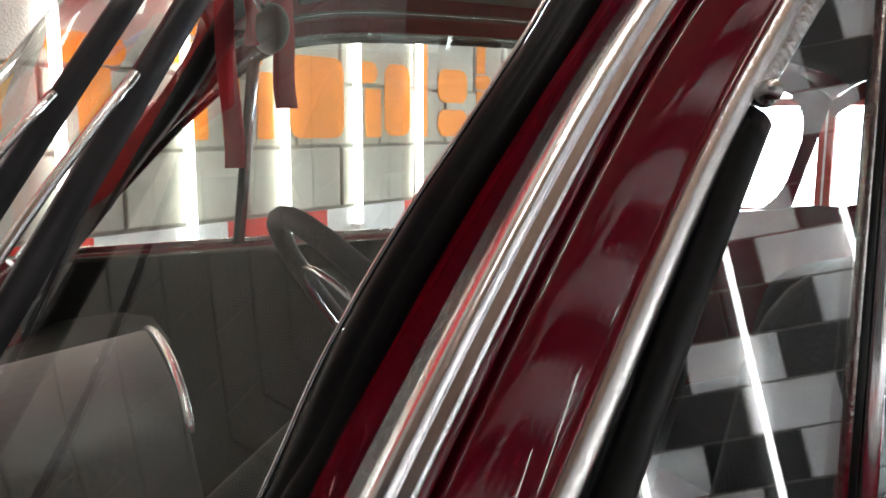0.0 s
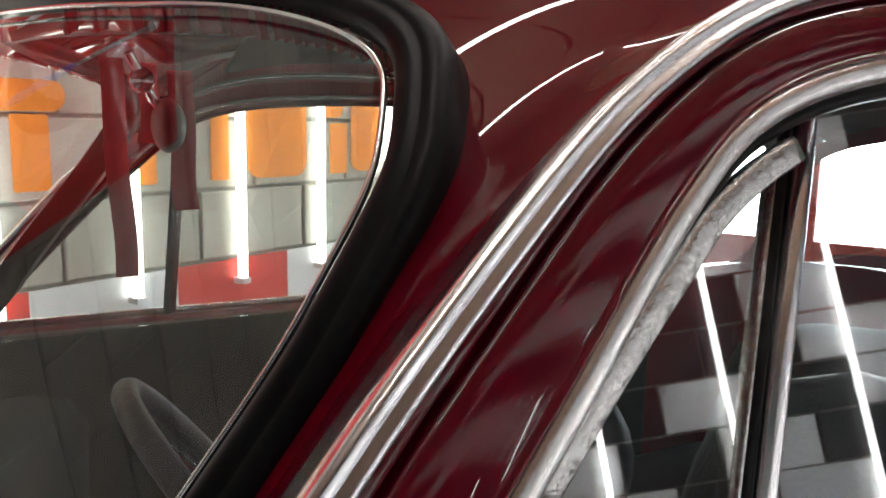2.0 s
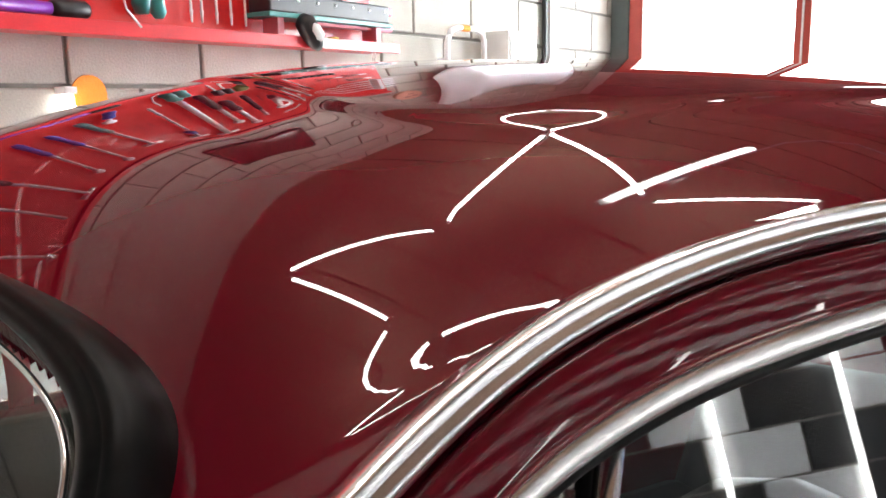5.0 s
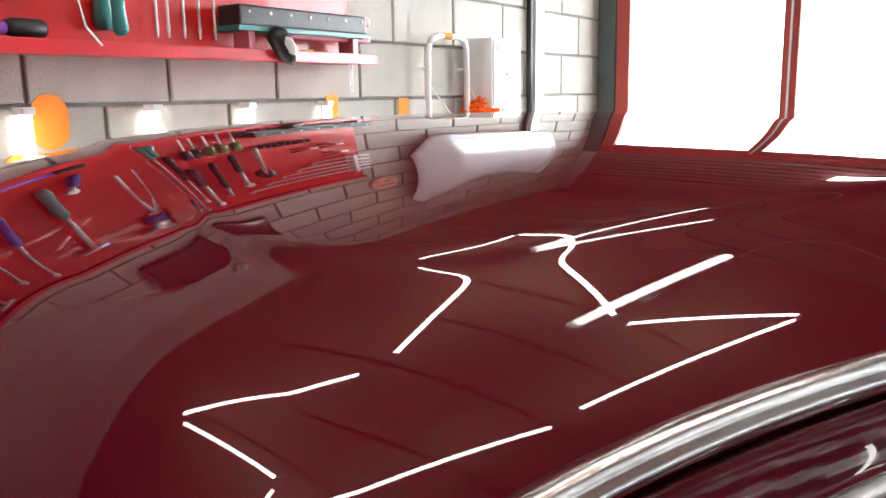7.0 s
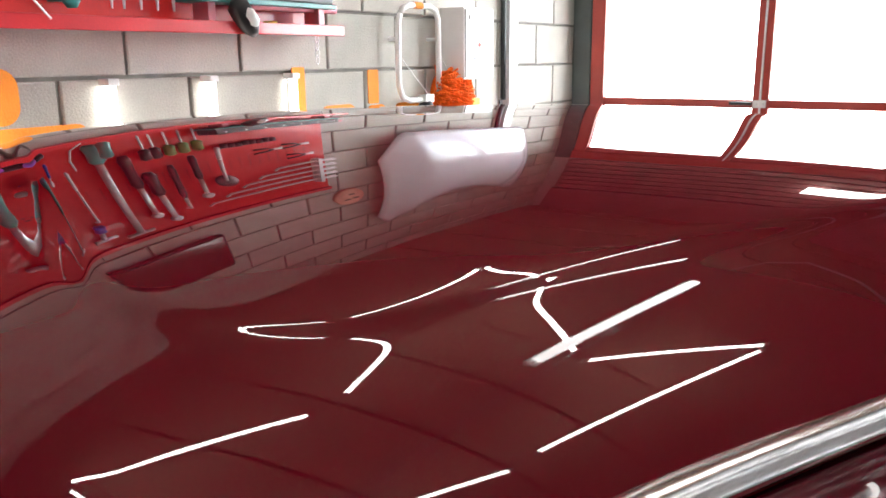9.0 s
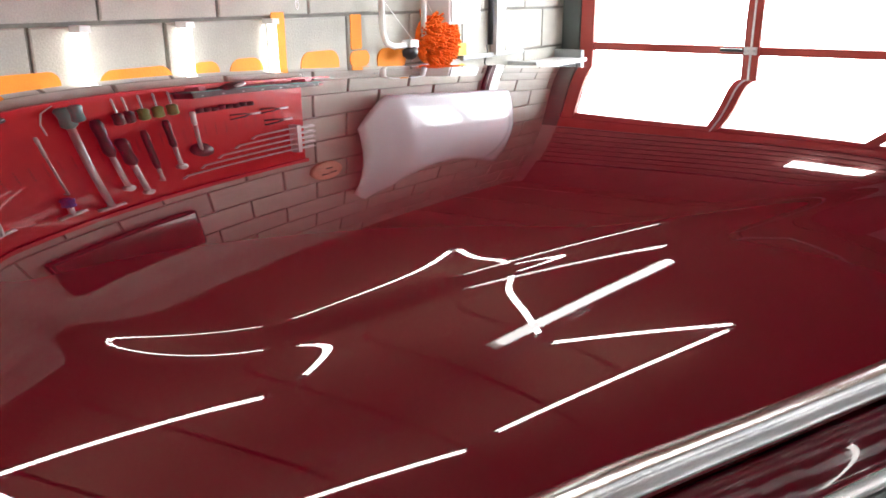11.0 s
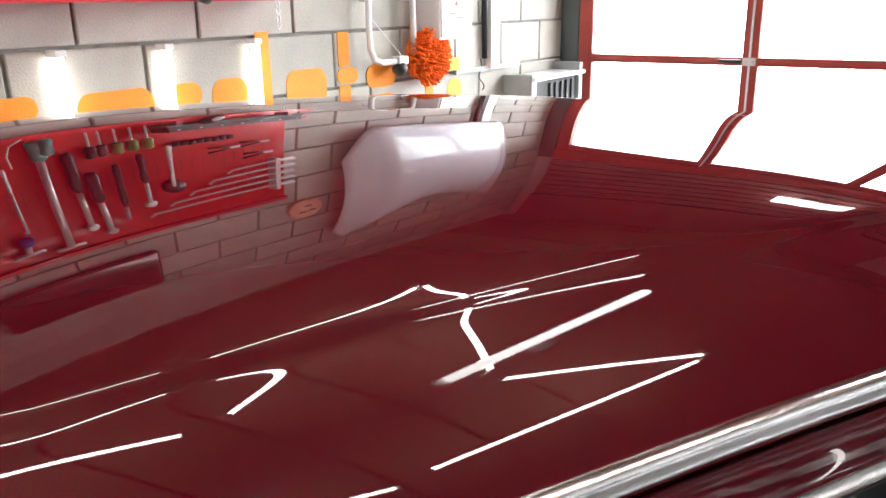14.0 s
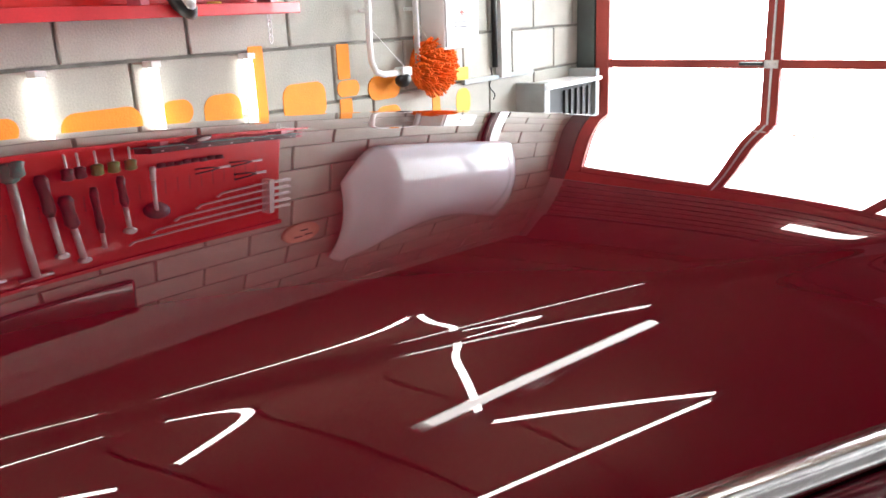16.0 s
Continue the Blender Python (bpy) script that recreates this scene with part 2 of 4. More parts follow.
# ---- the car's own frame: u to the rear, v across, z up ----
HEAD = radians(-27.404)
CU, CV, CO = Vector((math.cos(HEAD), math.sin(HEAD), 0)), Vector((-math.sin(HEAD), math.cos(HEAD), 0)), Vector((-2.0, 0.60, 0))
VM = 0.80         # middle of the car across
SIDE = 0.1984     # side plane at a height of 1.42
LEAN = 0.35


def C(u, v, z):
    return CO + CU * u + CV * v + Vector((0, 0, z))


SN = (-CV + Vector((0, 0, LEAN))).normalized()      # out of the near side
FN = (CV + Vector((0, 0, LEAN))).normalized()       # out of the far side


def side_v(z):
    return SIDE - LEAN * (1.42 - z)


def near(u, z, out=0.0):
    return C(u, side_v(z), z) + SN * out


def far(u, z, out=0.0):
    return C(u, 2 * VM - side_v(z), z) + FN * out


def screen_z(u, v):
    x = min(1, abs(v - VM) / 0.62)
    return 1.40 + (u + 0.2 + 0.27 * (1 - x ** 1.6)) / 0.8


def screen_u(v, z):
    x = min(1, abs(v - VM) / 0.62)
    return -0.2 - 0.27 * (1 - x ** 1.6) + 0.8 * (z - 1.40)


TOP = [(-0.62, 0.910), (-0.60, 0.935), (-0.45, 1.121), (-0.35, 1.233), (-0.27, 1.307), (-0.20, 1.362), (-0.12, 1.403), (-0.04, 1.424), (0.06, 1.435), (0.2, 1.438), (0.4, 1.439), (0.7, 1.431), (1.1, 1.402), (1.35, 1.355), (1.6, 1.26)]


def top_z(u):
    """Height of the drip rail."""
    for (a, za), (b, zb) in zip(TOP, TOP[1:]):
        if u <= b:
            i = TOP.index((a, za))
            z0, z3 = TOP[max(i - 1, 0)], TOP[min(i + 2, len(TOP) - 1)]
            t = (u - a) / (b - a)
            m1 = (zb - z0[1]) / (b - z0[0]) * (b - a) if b != z0[0] else zb - za
            m2 = (z3[1] - za) / (z3[0] - a) * (b - a)
            return (2 * t ** 3 - 3 * t * t + 1) * za + (t ** 3 - 2 * t * t + t) * m1 + (3 * t * t - 2 * t ** 3) * zb + (t ** 3 - t * t) * m2
    return TOP[-1][1]


CROWN = [(1.45689, -0.0539, -0.03584, -0.01495, -0.00808), (-0.02239, 0.04917, 0.03574, -0.09057, 0.06159), (-0.0885, 0.00184, -0.08815, 0.1516, -0.06498),
         (0.00554, 0.01863, -0.00692, 0.04459, -0.04759), (-0.01008, -0.02178, 0.08846, -0.10574, 0.03601), (-0.00742, 0.00968, -0.0631, 0.0734, -0.01061),
         (-0.00054, -0.00279, 0.00967, -0.00143, 0.00022), (-0.00537, 0.00391, -0.03589, 0.03762, 0.00287)]


def crown_z(u, a):
    """Smooth dome: a series in length, even across."""
    x = max(-1.02, min(1.02, (u - 0.5) / 1.1))
    t = [1.0, x]
    while len(t) < len(CROWN):
        t.append(2 * x * t[-1] - t[-2])
    w = (a / 0.62) ** 2
    return sum(k * (c[0] + w * (c[1] + w * (c[2] + w * (c[3] + w * c[4])))) for k, c in zip(t, CROWN))


def pressing_z(u, v):
    """Domed roof with a raised middle panel inside a rounded step, running smoothly into the windscreen header."""
    a = abs(v - VM)
    x, y = a - (0.492 - 0.0319 * u - 0.138), (-0.1098 + 0.138) - u
    q = math.hypot(max(0, x), max(0, y)) - 0.138 + min(0, max(x, y))
    sp = (math.sqrt(q * q + 0.004 ** 2) - q) / 2
    r = crown_z(u, a) + 0.003735 * 0.5 * (1 - math.tanh(q / 0.006)) - 0.01485 * sp * math.exp(-sp / 0.12)
    p = screen_z(u, v)
    k = 0.1275 + 0.0087 * min(1, a / 0.62)
    h = max(k - abs(r - p), 0) / k
    return min(r, p) - h * h * k / 4


def roof_z(u, v):
    """The pressing, drawn to the drip rail at its edges."""
    e = side_v(top_z(u))
    d = min(v, 2 * VM - v) - e
    gap = top_z(u) - pressing_z(u, e)
    w = max(0, min(1, (-0.10 - u) / 0.2))
    return pressing_z(u, v) + gap * math.exp(-(d / (0.004 + 0.037 * w * w * (3 - 2 * w))) ** 2)


def rail_v(u):
    return side_v(top_z(u))


def screen_normal(v, z):
    a = C(screen_u(v + 0.004, z), v + 0.004, z) - C(screen_u(v - 0.004, z), v - 0.004, z)
    b = C(screen_u(v, z + 0.004), v, z + 0.004) - C(screen_u(v, z - 0.004), v, z - 0.004)
    n = a.cross(b)
    return n if n.dot(CU) < 0 else -n


# outline of the windscreen in (v, z), near half, from the sill up to the middle of the header
HALF = [(0.30, 0.905), (0.19, 0.93), (0.162, 0.99), (0.177, 1.066), (0.189, 1.115), (0.195, 1.165), (0.197, 1.22), (0.199, 1.262), (0.204, 1.295), (0.212, 1.330), (0.226, 1.357), (0.246, 1.383),
        (0.275, 1.400), (0.318, 1.413), (0.370, 1.422), (0.44, 1.428), (0.56, 1.435), (0.80, 1.441)]
near_half = [Vector((v, z, 0)) for v, z in HALF]
full = near_half + [Vector((2 * VM - v, z, 0)) for v, z in HALF[-2::-1]] + [Vector((1.1, 0.895, 0)), Vector((0.8, 0.89, 0)), Vector((0.5, 0.895, 0))]
OUT = curve_points(full + [full[0]], 6)[:-1]


def inside(v, z, poly):
    hit = False
    for i in range(len(poly)):
        a, b = poly[i], poly[i - 1]
        if (a.y > z) != (b.y > z) and v < (b.x - a.x) * (z - a.y) / (b.y - a.y) + a.x:
            hit = not hit
    return hit


END = -0.585 + 0.0085 * 249


def towards_middle(p, d):
    """A point of the outline moved inwards by d."""
    i = OUT.index(p)
    t = (OUT[(i + 1) % len(OUT)] - OUT[i - 1]).normalized()
    n = Vector((t.y, -t.x, 0))
    if not inside(p.x + n.x * 0.01, p.y + n.y * 0.01, OUT):
        n = -n
    return p + n * d


CUT = [towards_middle(p, 0.007 - 0.006 * max(0, min(1, (p.y - 1.36) / 0.04))) for p in OUT]
LIP = [towards_middle(p, -0.003) for p in OUT]
car = thing("classic_car", "polished maroon classic saloon car with chrome trim", "car", at=C(0.3, VM, 0))


def shell():
    """Roof and pillars, one pressing."""
    bm = bmesh.new()
    us = [-0.585 + 0.0031 * i for i in range(190)]
    us += [us[-1] + 0.006 * (i + 1) for i in range(100)]
    us += [us[-1] + (END - us[-1]) * (i + 1) / 80 for i in range(80)]
    rows = []
    for u in us:
        a = rail_v(u)
        half = [a + (0.286 - a) * j / 34 for j in range(34)] + [0.286 + 0.00125 * j for j in range(54)] + [0.3535 + 0.0052 * j for j in range(25)]
        half += [0.4835 + (VM - 0.4835) * j / 32 for j in range(32)]
        rows.append([(u, v) for v in half + [VM] + [2 * VM - v for v in half[::-1]]])
    ns = len(rows[0]) - 1

    def height(u, v):
        # the edge of the pressing turns up into the seal
        z = roof_z(u, v)
        if u < 0:
            s = screen_z(u, v)
            if s > 1.33 and inside(v, s, LIP):
                z = max(z, s - 0.009)
        return z

    verts = [[bm.verts.new(C(u, v, height(u, v))) for u, v in row] for row in rows]
    for i in range(len(us) - 1):
        for j in range(ns):
            u, v = (rows[i][j][0] + rows[i + 1][j][0]) / 2, (rows[i][j][1] + rows[i + 1][j + 1][1]) / 2
            if u < 0 and inside(v, screen_z(u, v), CUT):
                continue
            bm.faces.new((verts[i][j], verts[i + 1][j], verts[i + 1][j + 1], verts[i][j + 1]))
    for v in [v for v in bm.verts if not v.link_faces]:
        bm.verts.remove(v)
    return part("roof", bm, PAINT, car, "glossy maroon roof with a raised middle panel", True)


roof = shell()


def lining():
    bm = bmesh.new()
    grid = []
    for i in range(36):
        u = -0.10 + 0.045 * i
        a = rail_v(u) + 0.09
        grid.append([bm.verts.new(C(u, a + (2 * VM - 2 * a) * j / 24, roof_z(u, a + (2 * VM - 2 * a) * j / 24) - 0.03)) for j in range(25)])
    for a, b in zip(grid, grid[1:]):
        for j in range(24):
            bm.faces.new((a[j], a[j + 1], b[j + 1], b[j]))
    ob = part("headlining", bm, LINER, car, smooth=True)
    so = ob.modifiers.new("thick", "SOLIDIFY")
    so.thickness = 0.006


lining()

# windscreen
bm = bmesh.new()
grid = []
for i in range(61):
    v = 0.155 + (2 * VM - 0.31) * i / 60
    grid.append([bm.verts.new(C(screen_u(v, z), v, z) - screen_normal(v, z).normalized() * 0.004) for z in [0.885 + 0.565 * j / 50 for j in range(51)]])
for i in range(60):
    for j in range(50):
        v, z = 0.155 + (2 * VM - 0.31) * (i + 0.5) / 60, 0.885 + 0.565 * (j + 0.5) / 50
        if inside(v, z, OUT):
            bm.faces.new((grid[i][j], grid[i + 1][j], grid[i + 1][j + 1], grid[i][j + 1]))
for v in [v for v in bm.verts if not v.link_faces]:
    bm.verts.remove(v)
windscreen = part("windscreen", bm, GLASS, car, "curved clear windscreen", True)
windscreen.visible_shadow = False

pts = [C(screen_u(p.x, p.y), p.x, p.y) for p in OUT]
nrm = [screen_normal(p.x, p.y) for p in OUT]
lobes = [(-0.021, -0.05), (-0.0205, 0.003), (-0.016, 0.0085), (-0.008, 0.0115), (-0.001, 0.011), (0.002, 0.0088), (0.005, 0.0095), (0.011, 0.0105), (0.017, 0.0075), (0.0205, 0.002), (0.021, -0.05)]
part("windscreen_seal", sweep(pts, nrm, [(0.62 * x, 0.7 * y) for x, y in lobes], True, [1 - 0.45 * max(0, min(1, (p.y - 1.385) / 0.04)) for p in OUT]), RUBBER, windscreen, "thick black rubber seal", True)


trim = [towards_middle(p, 0.0128) for p in OUT]
part("seal_trim", sweep([C(screen_u(p.x, p.y), p.x, p.y) + screen_normal(p.x, p.y).normalized() * 0.002 for p in trim],
                        [screen_normal(p.x, p.y) for p in trim], oval(0.003, 0.0034, 8), True), CHROME, windscreen, "thin bright trim strip", True)

# drip rail
RAIL = [C(u, rail_v(u), roof_z(u, rail_v(u))) for u in [-0.58 + 0.016 * i for i in range(118)]]
RP = [(0.78 * x, 0.78 * y) for x, y in [(-0.0085, -0.022), (-0.0088, 0.003), (-0.0068, 0.0075), (-0.0035, 0.0088), (-0.0008, 0.0068), (0.0006, 0.0066), (0.0035, 0.0105), (0.0066, 0.0100), (0.0086, 0.0055), (0.0084, -0.022)]]
part("drip_rail", sweep(RAIL, SN, RP), CHROME, car, "polished chrome drip rail", True)
RAILF = [C(u, 2 * VM - rail_v(u), roof_z(u, rail_v(u))) for u in [-0.58 + 0.016 * i for i in range(118)]]
part("drip_rail", sweep(RAILF, FN, RP), CHROME, car, "polished chrome drip rail", True)

# doors: frame between the rail and the bright window surround
SUR = [(-0.52, 0.962), (-0.395, 1.103), (-0.31, 1.198), (-0.24, 1.266), (-0.185, 1.318), (-0.135, 1.354), (-0.066, 1.376), (0.03, 1.388), (0.18, 1.394), (0.4, 1.395), (0.7, 1.391), (1.1, 1.365)]
top2 = curve_points([(a, b, 0) for a, b in TOP[1:13]], 8)
sur2 = curve_points([(a, b, 0) for a, b in SUR], 8)


def door(place, normal, name_label):
    d = part("door", frame_mesh(place), PAINT, car, name_label, True)
    part("window_surround", sweep([place(p.x, p.y) for p in sur2], normal, rounded(0.0138, 0.006, 8)), SATIN, d, "satin bright metal window surround", True)
    inner = [offset(p, sur2, 0.0083) for p in sur2]
    part("window_rubber", sweep([place(p.x, p.y, -0.006) for p in inner], normal, rounded(0.008, 0.004, 4)), RUBBER, d, "", True)
    return d


def offset(p, line, dist):
    i = line.index(p)
    a, b = line[max(i - 1, 0)], line[min(i + 1, len(line) - 1)]
    t = (b - a).normalized()
    return p + Vector((t.y, -t.x, 0)) * dist


STEP = [(0.0, -0.004), (0.04, -0.001), (0.10, 0.001), (0.16, 0.0018), (0.21, 0.0015), (0.225, 0.0), (0.235, -0.010), (0.262, -0.010), (0.272, -0.001), (0.285, 0.0022), (0.32, 0.0032), (0.45, 0.0048),
        (0.60, 0.0056), (0.74, 0.0056), (0.80, 0.0052), (0.835, 0.0050), (0.85, 0.0060), (0.868, 0.0066), (0.886, 0.0060), (0.90, 0.0040), (0.94, 0.002), (1.0, -0.002)]


def frame_mesh(place):
    bm = bmesh.new()
    rows = [[bm.verts.new(place(a.x + (b.x - a.x) * t, a.y + (b.y - a.y) * t, o)) for t, o in STEP] for a, b in zip(top2, sur2)]
    for a, b in zip(rows, rows[1:]):
        for i in range(len(STEP) - 1):
            bm.faces.new((a[i], a[i + 1], b[i + 1], b[i]))
    return bm


door_near = door(near, SN, "maroon door frame with a shut line")
door_far = door(far, FN, "maroon door frame with a shut line")


def pane(place, outline, name, parent, label):
    bm = bmesh.new()
    far_side = place is far

    def at_glass(u, z, inset):
        v = side_v(1.352) + 0.018 - 0.19 * (1.352 - z) + inset
        return C(u, 2 * VM - v if far_side else v, z)

    a = [bm.verts.new(at_glass(u, z, 0.013)) for u, z in outline]
    b = [bm.verts.new(at_glass(u, z, 0.017)) for u, z in outline]
    bm.faces.new(a), bm.faces.new(b[::-1])
    for i in range(len(a)):
        bm.faces.new((a[i - 1], a[i], b[i], b[i - 1]))
    ob = part(name, bm, GLASS if far_side else SIDEGLASS, parent, label)
    ob.visible_shadow = False
    return ob


for place, d, nn in ((near, door_near, SN), (far, door_far, FN)):
    def div_u(z, tilt=0.27 if place is near else 0.03, foot=-0.065 if place is near else -0.150):
        return foot + (z - 1.352) * tilt

    front_line = [(p.x, p.y) for p in sur2 if p.x < div_u(p.y) - 0.004]
    back_line = [(p.x, p.y) for p in sur2 if p.x > div_u(p.y) + 0.004]
    dz = front_line[-1][1]
    vent = pane(place, front_line + [(div_u(dz), dz), (div_u(0.97), 0.97)], "quarter_light", d, "triangular quarter light glass")
    pane(place, [(div_u(dz), dz + 0.004)] + back_line + [(1.1, 0.97), (div_u(0.97), 0.97)], "door_glass", d, "clear door window glass")

    def at_bar(u, z, out=0.0, place=place):
        return place(u, z, out) if place is far else C(u, side_v(1.352) + 0.0265 - 0.19 * (1.352 - z), z) + SN * out

    part("divider_bar", sweep([at_bar(div_u(z), z, -0.004) for z in (dz + 0.004, 1.2, 1.1, 0.97)], nn, rounded(0.0135, 0.007, 8)), CHROME, d, "upright chrome divider bar", True)
    part("divider_channel", sweep([at_bar(div_u(z) - 0.0115, z, -0.007) for z in (dz - 0.01, 1.1, 0.97)], nn, rounded(0.011, 0.005, 4)), RUBBER, d, "", True)
    if place is far:
        part("belt_strip", sweep([place(u, 0.97, 0.0) for u in (-0.56, 0.2, 1.1)], nn, rounded(0.02, 0.008, 6)), CHROME, d, "chrome belt strip", True)
        continue
    arc = curve_points([(-0.268, 1.228, 0), (-0.227, 1.264, 0), (-0.192, 1.293, 0), (-0.162, 1.317, 0), (-0.133, 1.333, 0), (-0.106, 1.344, 0)], 6)
    part("quarter_light_frame", sweep([place(p.x, p.y, -0.004) for p in arc], nn, [(-0.006, -0.004), (-0.006, 0.0025), (-0.004, 0.0035), (0.005, 0.0035), (0.006, 0.0025), (0.006, -0.004)]), DULL, vent,
         "pitted old chrome frame", True)
    part("quarter_light_edge", sweep([at_bar(div_u(z) - 0.0185, z, -0.004) for z in (1.338, 1.2, 0.99)], nn, rounded(0.004, 0.003, 4)), DULL, vent, "", True)
    low = curve_points([(-0.47, 0.985, 0), (-0.385, 1.088, 0), (-0.31, 1.178, 0), (-0.272, 1.222, 0)], 5)
    part("quarter_light_rubber", sweep([place(p.x + 0.004, p.y - 0.004, -0.005) for p in low], nn, rounded(0.017, 0.005, 6)), RUBBER, vent, "", True)
    piv = place(-0.268, 1.226, -0.002)
    part("pivot", spin([(0.002, 0), (0.006, 0.001), (0.0065, 0.004), (0.004, 0.0075), (0.005, 0.009), (0.003, 0.012)], piv, tuple(nn), 14), DULL, vent, "small worn metal pivot", True)
    part("belt_strip", sweep([place(u, 0.97, 0.0) for u in (-0.56, 0.2, 1.1)], nn, rounded(0.02, 0.008, 6)), CHROME, d, "chrome belt strip", True)


def lower_body():
    """Hollow tub with bonnet and boot closed over."""
    def ring(u):
        e = max(0, -0.9 - u) / 0.95, max(0, u - 1.5) / 0.85
        k = 0.22 * e[0] ** 2.2 + 0.25 * e[1] ** 2.2
        b = side_v(0.97) + k
        outer = [(b, 0.97), (b - 0.03, 0.90), (b - 0.065, 0.78), (b - 0.07, 0.6), (b - 0.045, 0.4), (b + 0.02, 0.28)]
        open_top = -0.62 < u < 1.45
        if open_top:
            inner = [(b + 0.05, 0.97), (b + 0.06, 0.45)]
        else:
            lift = 0.05 if u < 0 else 0.03
            inner = [(b + 0.12, 0.97 + lift * 0.6), (b + 0.30, 0.97 + lift)]
            fall = 0.16 * e[0] ** 1.6 + 0.22 * e[1] ** 1.4
            inner = [(v, z - fall) for v, z in inner]
            outer = [(outer[0][0], outer[0][1] - fall)] + [(v, min(z, z - fall * 0.6 if z > 0.7 else z)) for v, z in outer[1:]]
        half = outer[::-1] + inner
        return half + [(2 * VM - v, z) for v, z in half[::-1]]
    bm = bmesh.new()
    us = [-1.85, -1.8, -1.7, -1.55, -1.35, -1.15, -0.95, -0.8, -0.63, -0.61, -0.3, 0.1, 0.5, 0.9, 1.2, 1.44, 1.46, 1.65, 1.85, 2.05, 2.2, 2.3, 2.34]
    rings = [[bm.verts.new(C(u, v, z)) for v, z in ring(u)] for u in us]
    n = len(rings[0])
    for a, b in zip(rings, rings[1:]):
        for i in range(n):
            bm.faces.new((a[i], a[(i + 1) % n], b[(i + 1) % n], b[i]))
    bm.faces.new(rings[0][::-1]), bm.faces.new(rings[-1])
    return part("body", bm, PAINT, car, "maroon lower body with rounded wings", True)


lower_body()

# rear quarters with their windows, and the back panel, close the cabin
for place, line in ((near, RAIL), (far, RAILF)):
    bm, gl = bmesh.new(), bmesh.new()
    us = [1.1 + (END - 1.1) * i / 70 for i in range(71)]
    for mesh, want in ((bm, False), (gl, True)):
        rows = [[mesh.verts.new(place(u, z, -0.003 if want else 0.0)) for z in [0.93 + (roof_z(u, rail_v(u)) - 0.93) * j / 48 for j in range(49)]] for u in us]
        for i in range(70):
            for j in range(48):
                dx, dz = (us[i] + us[i + 1]) / 2 - 1.285, (j + 0.5) / 3 - 7.6
                open_here = (abs(dx) / 0.18) ** 3 + (abs(dz) / 6.4) ** 3 < 1
                if open_here == want:
                    mesh.faces.new((rows[i][j], rows[i][j + 1], rows[i + 1][j + 1], rows[i + 1][j]))
        for v in [v for v in mesh.verts if not v.link_faces]:
            mesh.verts.remove(v)
    rq = part("rear_quarter", bm, PAINT, car, smooth=True)
    rg = part("rear_quarter_glass", gl, GLASS, rq, smooth=True)
    rg.visible_shadow = False
u = END


def back_rows(t0, t1, inset, nn=6):
    bm = bmesh.new()
    rows = []
    for k in range(nn + 1):
        t = t0 + (t1 - t0) * k / nn
        e = side_v(0.93 + t * 0.33)
        rows.append([bm.verts.new(C(u + (1 - t) * 0.30, e + inset + (2 * VM - 2 * e - 2 * inset) * j / 20, 0.93 + t * (roof_z(u, e + (2 * VM - 2 * e) * j / 20) - 0.93))) for j in range(21)])
    for a, b in zip(rows, rows[1:]):
        for j in range(20):
            bm.faces.new((a[j], a[j + 1], b[j + 1], b[j]))
    return bm


part("back_panel", back_rows(0, 0.15, 0), PAINT, car, smooth=True)
part("back_panel", back_rows(0.9, 1.0, 0), PAINT, car, smooth=True)
rw = part("rear_window", back_rows(0.15, 0.9, 0.05), GLASS, car, "curved rear window glass", True)
rw.visible_shadow = False

# wheels
for u in (-1.15, 1.65):
    for v in (0.10, 2 * VM - 0.10):
        s = -1 if v < VM else 1
        wheel = part("wheel", spin([(0.19, -0.075), (0.29, -0.08), (0.305, -0.05), (0.305, 0.05), (0.29, 0.08), (0.19, 0.075)], C(u, v, 0.305), tuple(CV), 36), TYRE, car, "black tyre", True)
        part("rim", spin([(0.19, 0.0), (0.185, 0.05), (0.11, 0.065), (0.06, 0.075), (0.02, 0.078)], C(u, v, 0.305), tuple(CV * s), 30), CHROME, wheel, "bright hub cap and rim", True)

# inside of the car
def I(u, v, z):
    """A point of the cabin, from its drawing."""
    w = v - 0.56
    return C((0.863 + 0.063 * w) * u - 0.022 * z + 0.068 + 0.065 * w, v, 0.015 * u + (0.862 + 0.057 * w) * z + 0.215 - 0.10 * w)


bm = bmesh.new()
rows = []
for i in range(21):
    v = 0.14 + (2 * VM - 0.28) * i / 20
    f = screen_u(v, 0.93)
    rows.append([bm.verts.new(C(f + a, v, z)) for a, z in ((0.02, 0.62), (0.01, 0.84), (0.06, 0.86), (0.16, 0.865), (0.22, 0.85), (0.25, 0.80), (0.24, 0.62))])
for a, b in zip(rows, rows[1:]):
    for j in range(6):
        bm.faces.new((a[j], a[j + 1], b[j + 1], b[j]))
part("dashboard", bm, DASH, car, "dark dashboard under the windscreen", True)


bm = box((-0.58, 1.478, 0.42), (1.02, 1.498, 0.968), 0.006)
for p in bm.verts:
    p.co = C(*p.co)
part("door_card", bm, DASH, car, "dark grey door trim")


